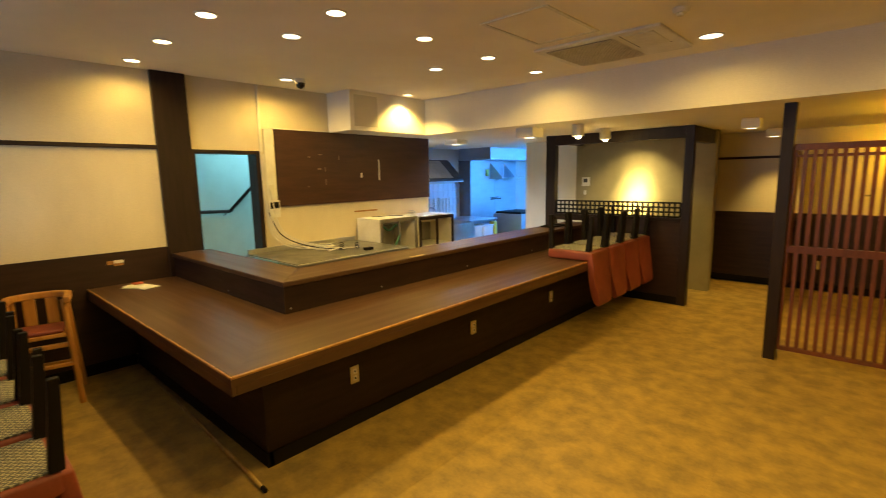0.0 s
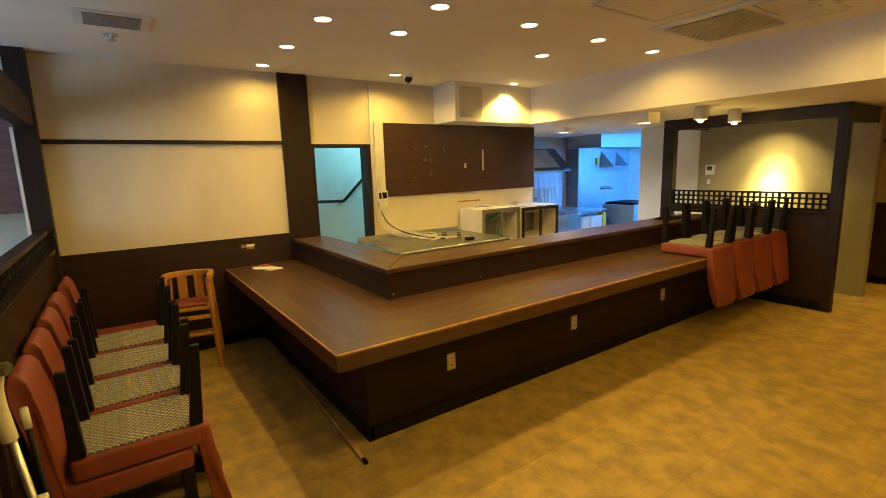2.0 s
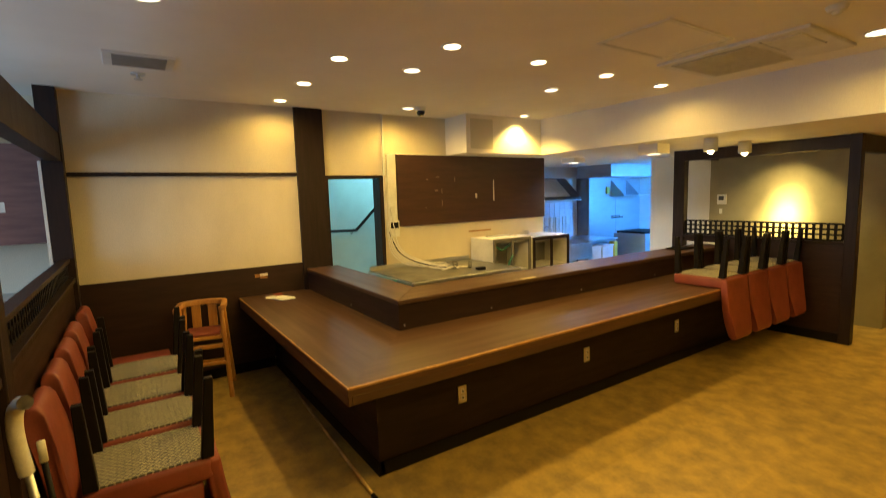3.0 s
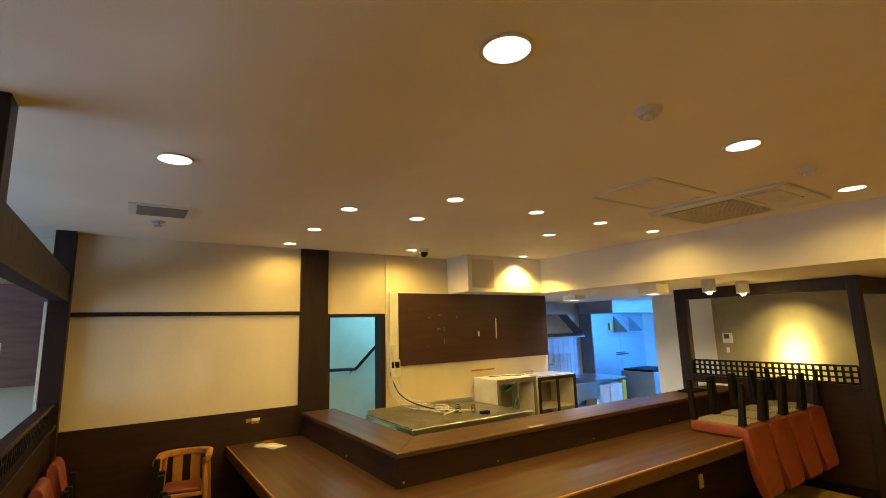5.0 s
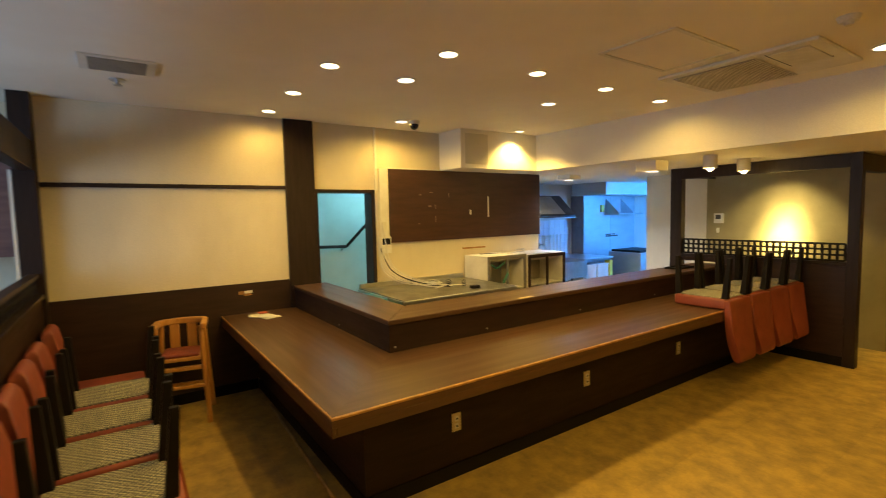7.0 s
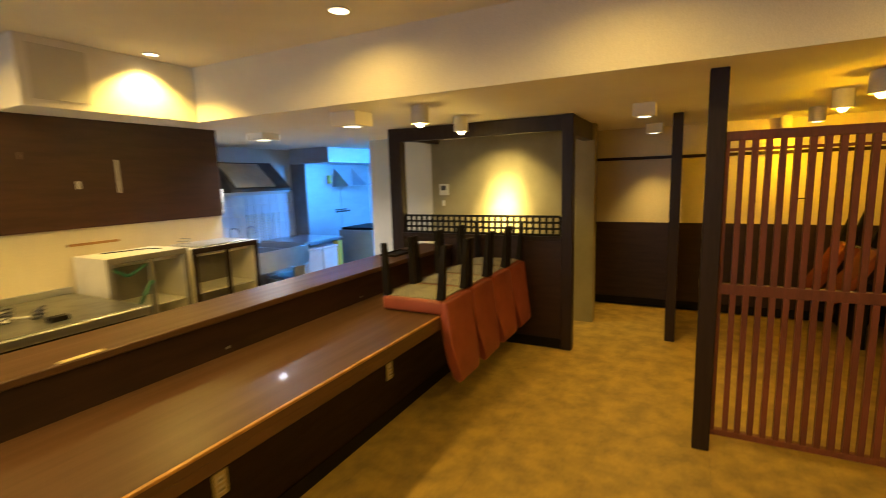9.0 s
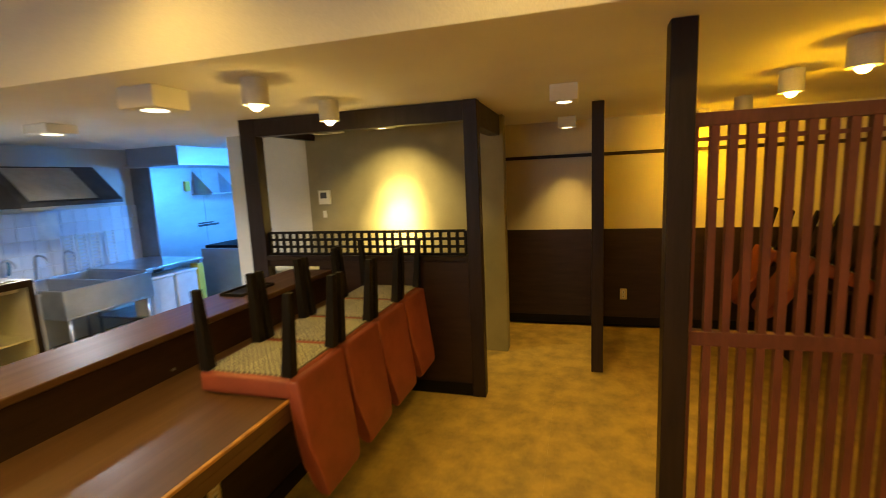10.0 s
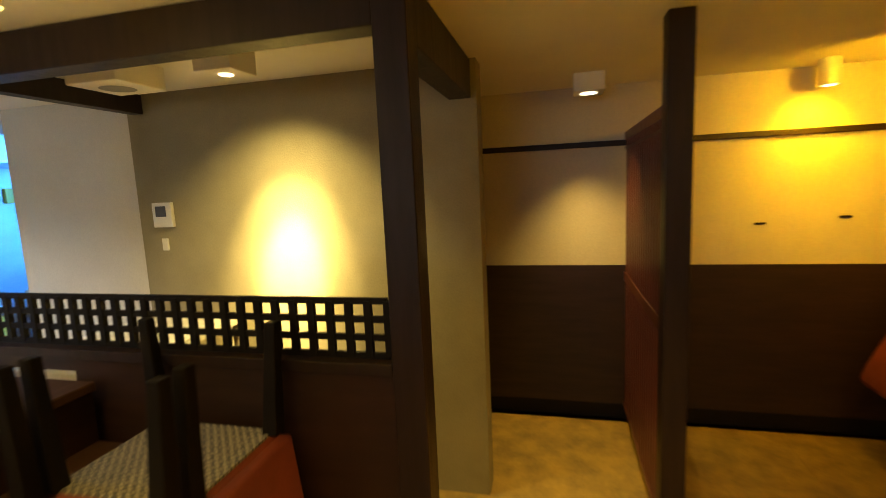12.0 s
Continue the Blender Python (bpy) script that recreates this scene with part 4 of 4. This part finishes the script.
def kitchen_table():
    e = base("kitchen_table", -5.72, 7.63, 0, "stainless steel table with white boxes below", "table")
    boxes("top", [((-0.6, -0.42, 0.78), (0.28, 0.42, 0.81))], M_STEEL, e, 0.005)
    boxes("shelf", [((-0.58, -0.40, 0.22), (0.26, 0.40, 0.24))], M_STEEL, e)
    for x in (-0.55, 0.24):
        for y in (-0.38, 0.38):
            bm = bmesh.new()
            rod(bm, (x, y, 0), (x, y, 0.78), 0.018)
            ob_of("leg", bm, M_STEEL, e, smooth=True)


kitchen_table()
for y, m in ((7.42, M_WHITE), (7.78, M_WHITE)):
    e = base("storage_box", -5.60, y, 0.241, "white plastic storage box under the table", "box", "storage boxes")
    boxes("body", [((-0.14, -0.16, 0), (0.14, 0.16, 0.42))], m, e, 0.012)
    boxes("lid", [((-0.15, -0.17, 0.42), (0.15, 0.17, 0.45))], m, e, 0.008)
e = base("yellow_box", -5.50, 7.99, 0.241, "yellow plastic container under the table", "box")
boxes("body", [((-0.06, -0.05, 0), (0.06, 0.05, 0.5))], M_YELLOW, e, 0.01)


def steel_wall():
    e = setting(new("panel_steel"), "stainless steel clad kitchen wall", "wall cladding")
    boxes("core", [((-6.45, 8.05, 0), (-6.15, 9.75, 2.0))], M_FRAME, e)
    for i in range(2):
        boxes("sheet", [((-6.149, 8.06 + i * 0.85, 0), (-6.13, 8.905 + i * 0.85, 2.0))], M_CLAD, e, 0.002)


steel_wall()
duct = base("exhaust_duct", -5.88, 8.6, LO, "square stainless exhaust duct under the ceiling", "duct")
boxes("body", [((-0.42, -0.70, -0.21), (0.38, 1.1, 0))], M_CLAD, duct, 0.004)
boxes("rim", [((-0.44, -0.72, -0.235), (0.40, 1.12, -0.21))], M_STEEL, duct, 0.003)
shelf = base("wall_shelf", -6.13, 9.05, 1.58, "stainless wall shelf on angled brackets", "shelf")
boxes("board", [((0, -0.35, 0), (0.34, 0.5, 0.02))], M_STEEL, shelf, 0.003)
for y in (-0.3, 0.2):
    bm = bmesh.new()
    prism(bm, [(0.0, 0.02), (0.32, 0.02), (0.0, 0.34)], y, y + 0.015, "y")
    ob_of("bracket", bm, M_STEEL, shelf)
boxes("clip", [((0, -0.48, 0.06), (0.04, -0.40, 0.20))], M_YELLOW, shelf, 0.005)
e = base("wall_label", -6.13, 8.95, 1.12, "dark label strip on the steel wall", "label")
boxes("plate", [((0, -0.2, 0), (0.006, 0.2, 0.03)), ((0, -0.2, 0.04), (0.006, 0.1, 0.06))], M_DSTEEL, e)
fry = base("steel_fryer", -5.45, 8.75, 0, "stainless fryer unit with a dark top", "fryer")
boxes("body", [((-0.35, -0.35, 0.05), (0.35, 0.45, 0.86))], M_CLAD, fry, 0.008)
boxes("top", [((-0.31, -0.31, 0.86), (0.31, 0.41, 0.90))], M_BLACK, fry, 0.006)
boxes("foot", [((-0.33, -0.33, 0), (0.33, 0.43, 0.05))], M_BLACK, fry)
e = base("wall_socket_strip", -6.45, 5.75, 1.35, "white switch strip on the kitchen wall", "switch")
boxes("plate", [((0, -0.14, 0), (0.03, 0.14, 0.13))], M_PLASTIC, e, 0.005)
boxes("key", [((0.031, -0.12 + i * 0.05, 0.03), (0.036, -0.085 + i * 0.05, 0.10)) for i in range(5)], M_WHITE, e, 0.002)

for x, y in ((-4.05, 9.1),):
    e = base("tube_lamp", x, y, LO, "ceiling fluorescent tube lamp in the kitchen", "tube lamp")
    boxes("housing", [((-0.05, -0.6, -0.02), (0.05, 0.6, 0))], M_WHITE, e, 0.004)
    bm = bmesh.new()
    rod(bm, (0, -0.58, -0.035), (0, 0.58, -0.035), 0.014)
    ob_of("tube", bm, G_BLUE, e, smooth=True)
lamp("kitchen_tube_light", "AREA", 215, BLUE, look((-4.05, 9.1, LO - 0.07), (-5.7, 9.5, 1.0)), shape="RECTANGLE", size=0.2, size_y=1.1, spread=radians(132))
e = base("white_counter", -3.2, 6.9, 0, "pale worktop in the alcove behind the lattice", "worktop")
boxes("body", [((-0.25, -0.26, 0), (0.30, 0.56, 0.90))], M_WHITE, e)
boxes("top", [((-0.26, -0.27, 0.90), (0.34, 0.58, 0.94))], M_WHITE, e, 0.005)


def walking_stick():
    e = base("walking_stick", -1.73, 0.0, 0, "white-handled steel stick leaning at the partition", "walking stick")
    wire("handle", [(0, 0.0, 0.88), (0, -0.012, 0.97), (-0.005, -0.015, 1.06), (0.02, 0.005, 1.12), (0.07, 0.03, 1.13)], 0.022, M_PLASTIC, parent=e)
    bm = bmesh.new()
    rod(bm, (0.02, 0.10, 0), (0, 0.0, 0.90), 0.012)
    ob_of("shaft", bm, M_STEEL, e, smooth=True)
    boxes("clip", [((-0.03, 0.01, 0.60), (0.04, 0.06, 0.66))], M_PLASTIC, e, 0.006)
    bm = bmesh.new()
    rod(bm, (-0.06, 0.035, 0.88), (-0.062, 0.032, 0.95), 0.012)
    ob_of("grip", bm, M_PLASTIC, e, smooth=True)
    bm = bmesh.new()
    rod(bm, (-0.02, 0.10, 0), (-0.06, 0.035, 0.88), 0.009)
    ob_of("second_shaft", bm, M_BLACK, e, smooth=True)


walking_stick()
for x, z in ((0.08, 1.30), (0.52, 1.33)):
    e = base("wall_hook", x, FY, z, "small dark hook on the far wall", "hook", "wall hooks")
    boxes("body", [((-0.03, -0.012, 0), (0.03, 0, 0.012))], M_BLACK, e, 0.003)

# ---- floor tiles ----
fl = setting(new("floor"), "tan mottled vinyl floor tiles", "floor")
TS, tmesh = 0.60, None
for i in range(13):
    for j in range(21):
        x, y = -5.2 + i * TS, -2.4 + j * TS
        if x > 2.55 or y > 8.4:
            continue
        if tmesh is None:
            ob = boxes("floor_tile", [((0.0004, 0.0004, -0.006), (TS - 0.0004, TS - 0.0004, 0.0))], M_FLOOR, fl)
            tmesh = ob.data
        else:
            ob = new("floor_tile", tmesh)
            ob.parent = fl
        ob.location = (x, y, 0)
setting(boxes("floor_kitchen", [((-6.45, 4.8, -0.006), (-5.2, 9.75, 0.0)), ((-5.2, 8.4, -0.006), (XE, 9.75, 0.0))], M_GREYWALL), "grey kitchen floor", "floor")
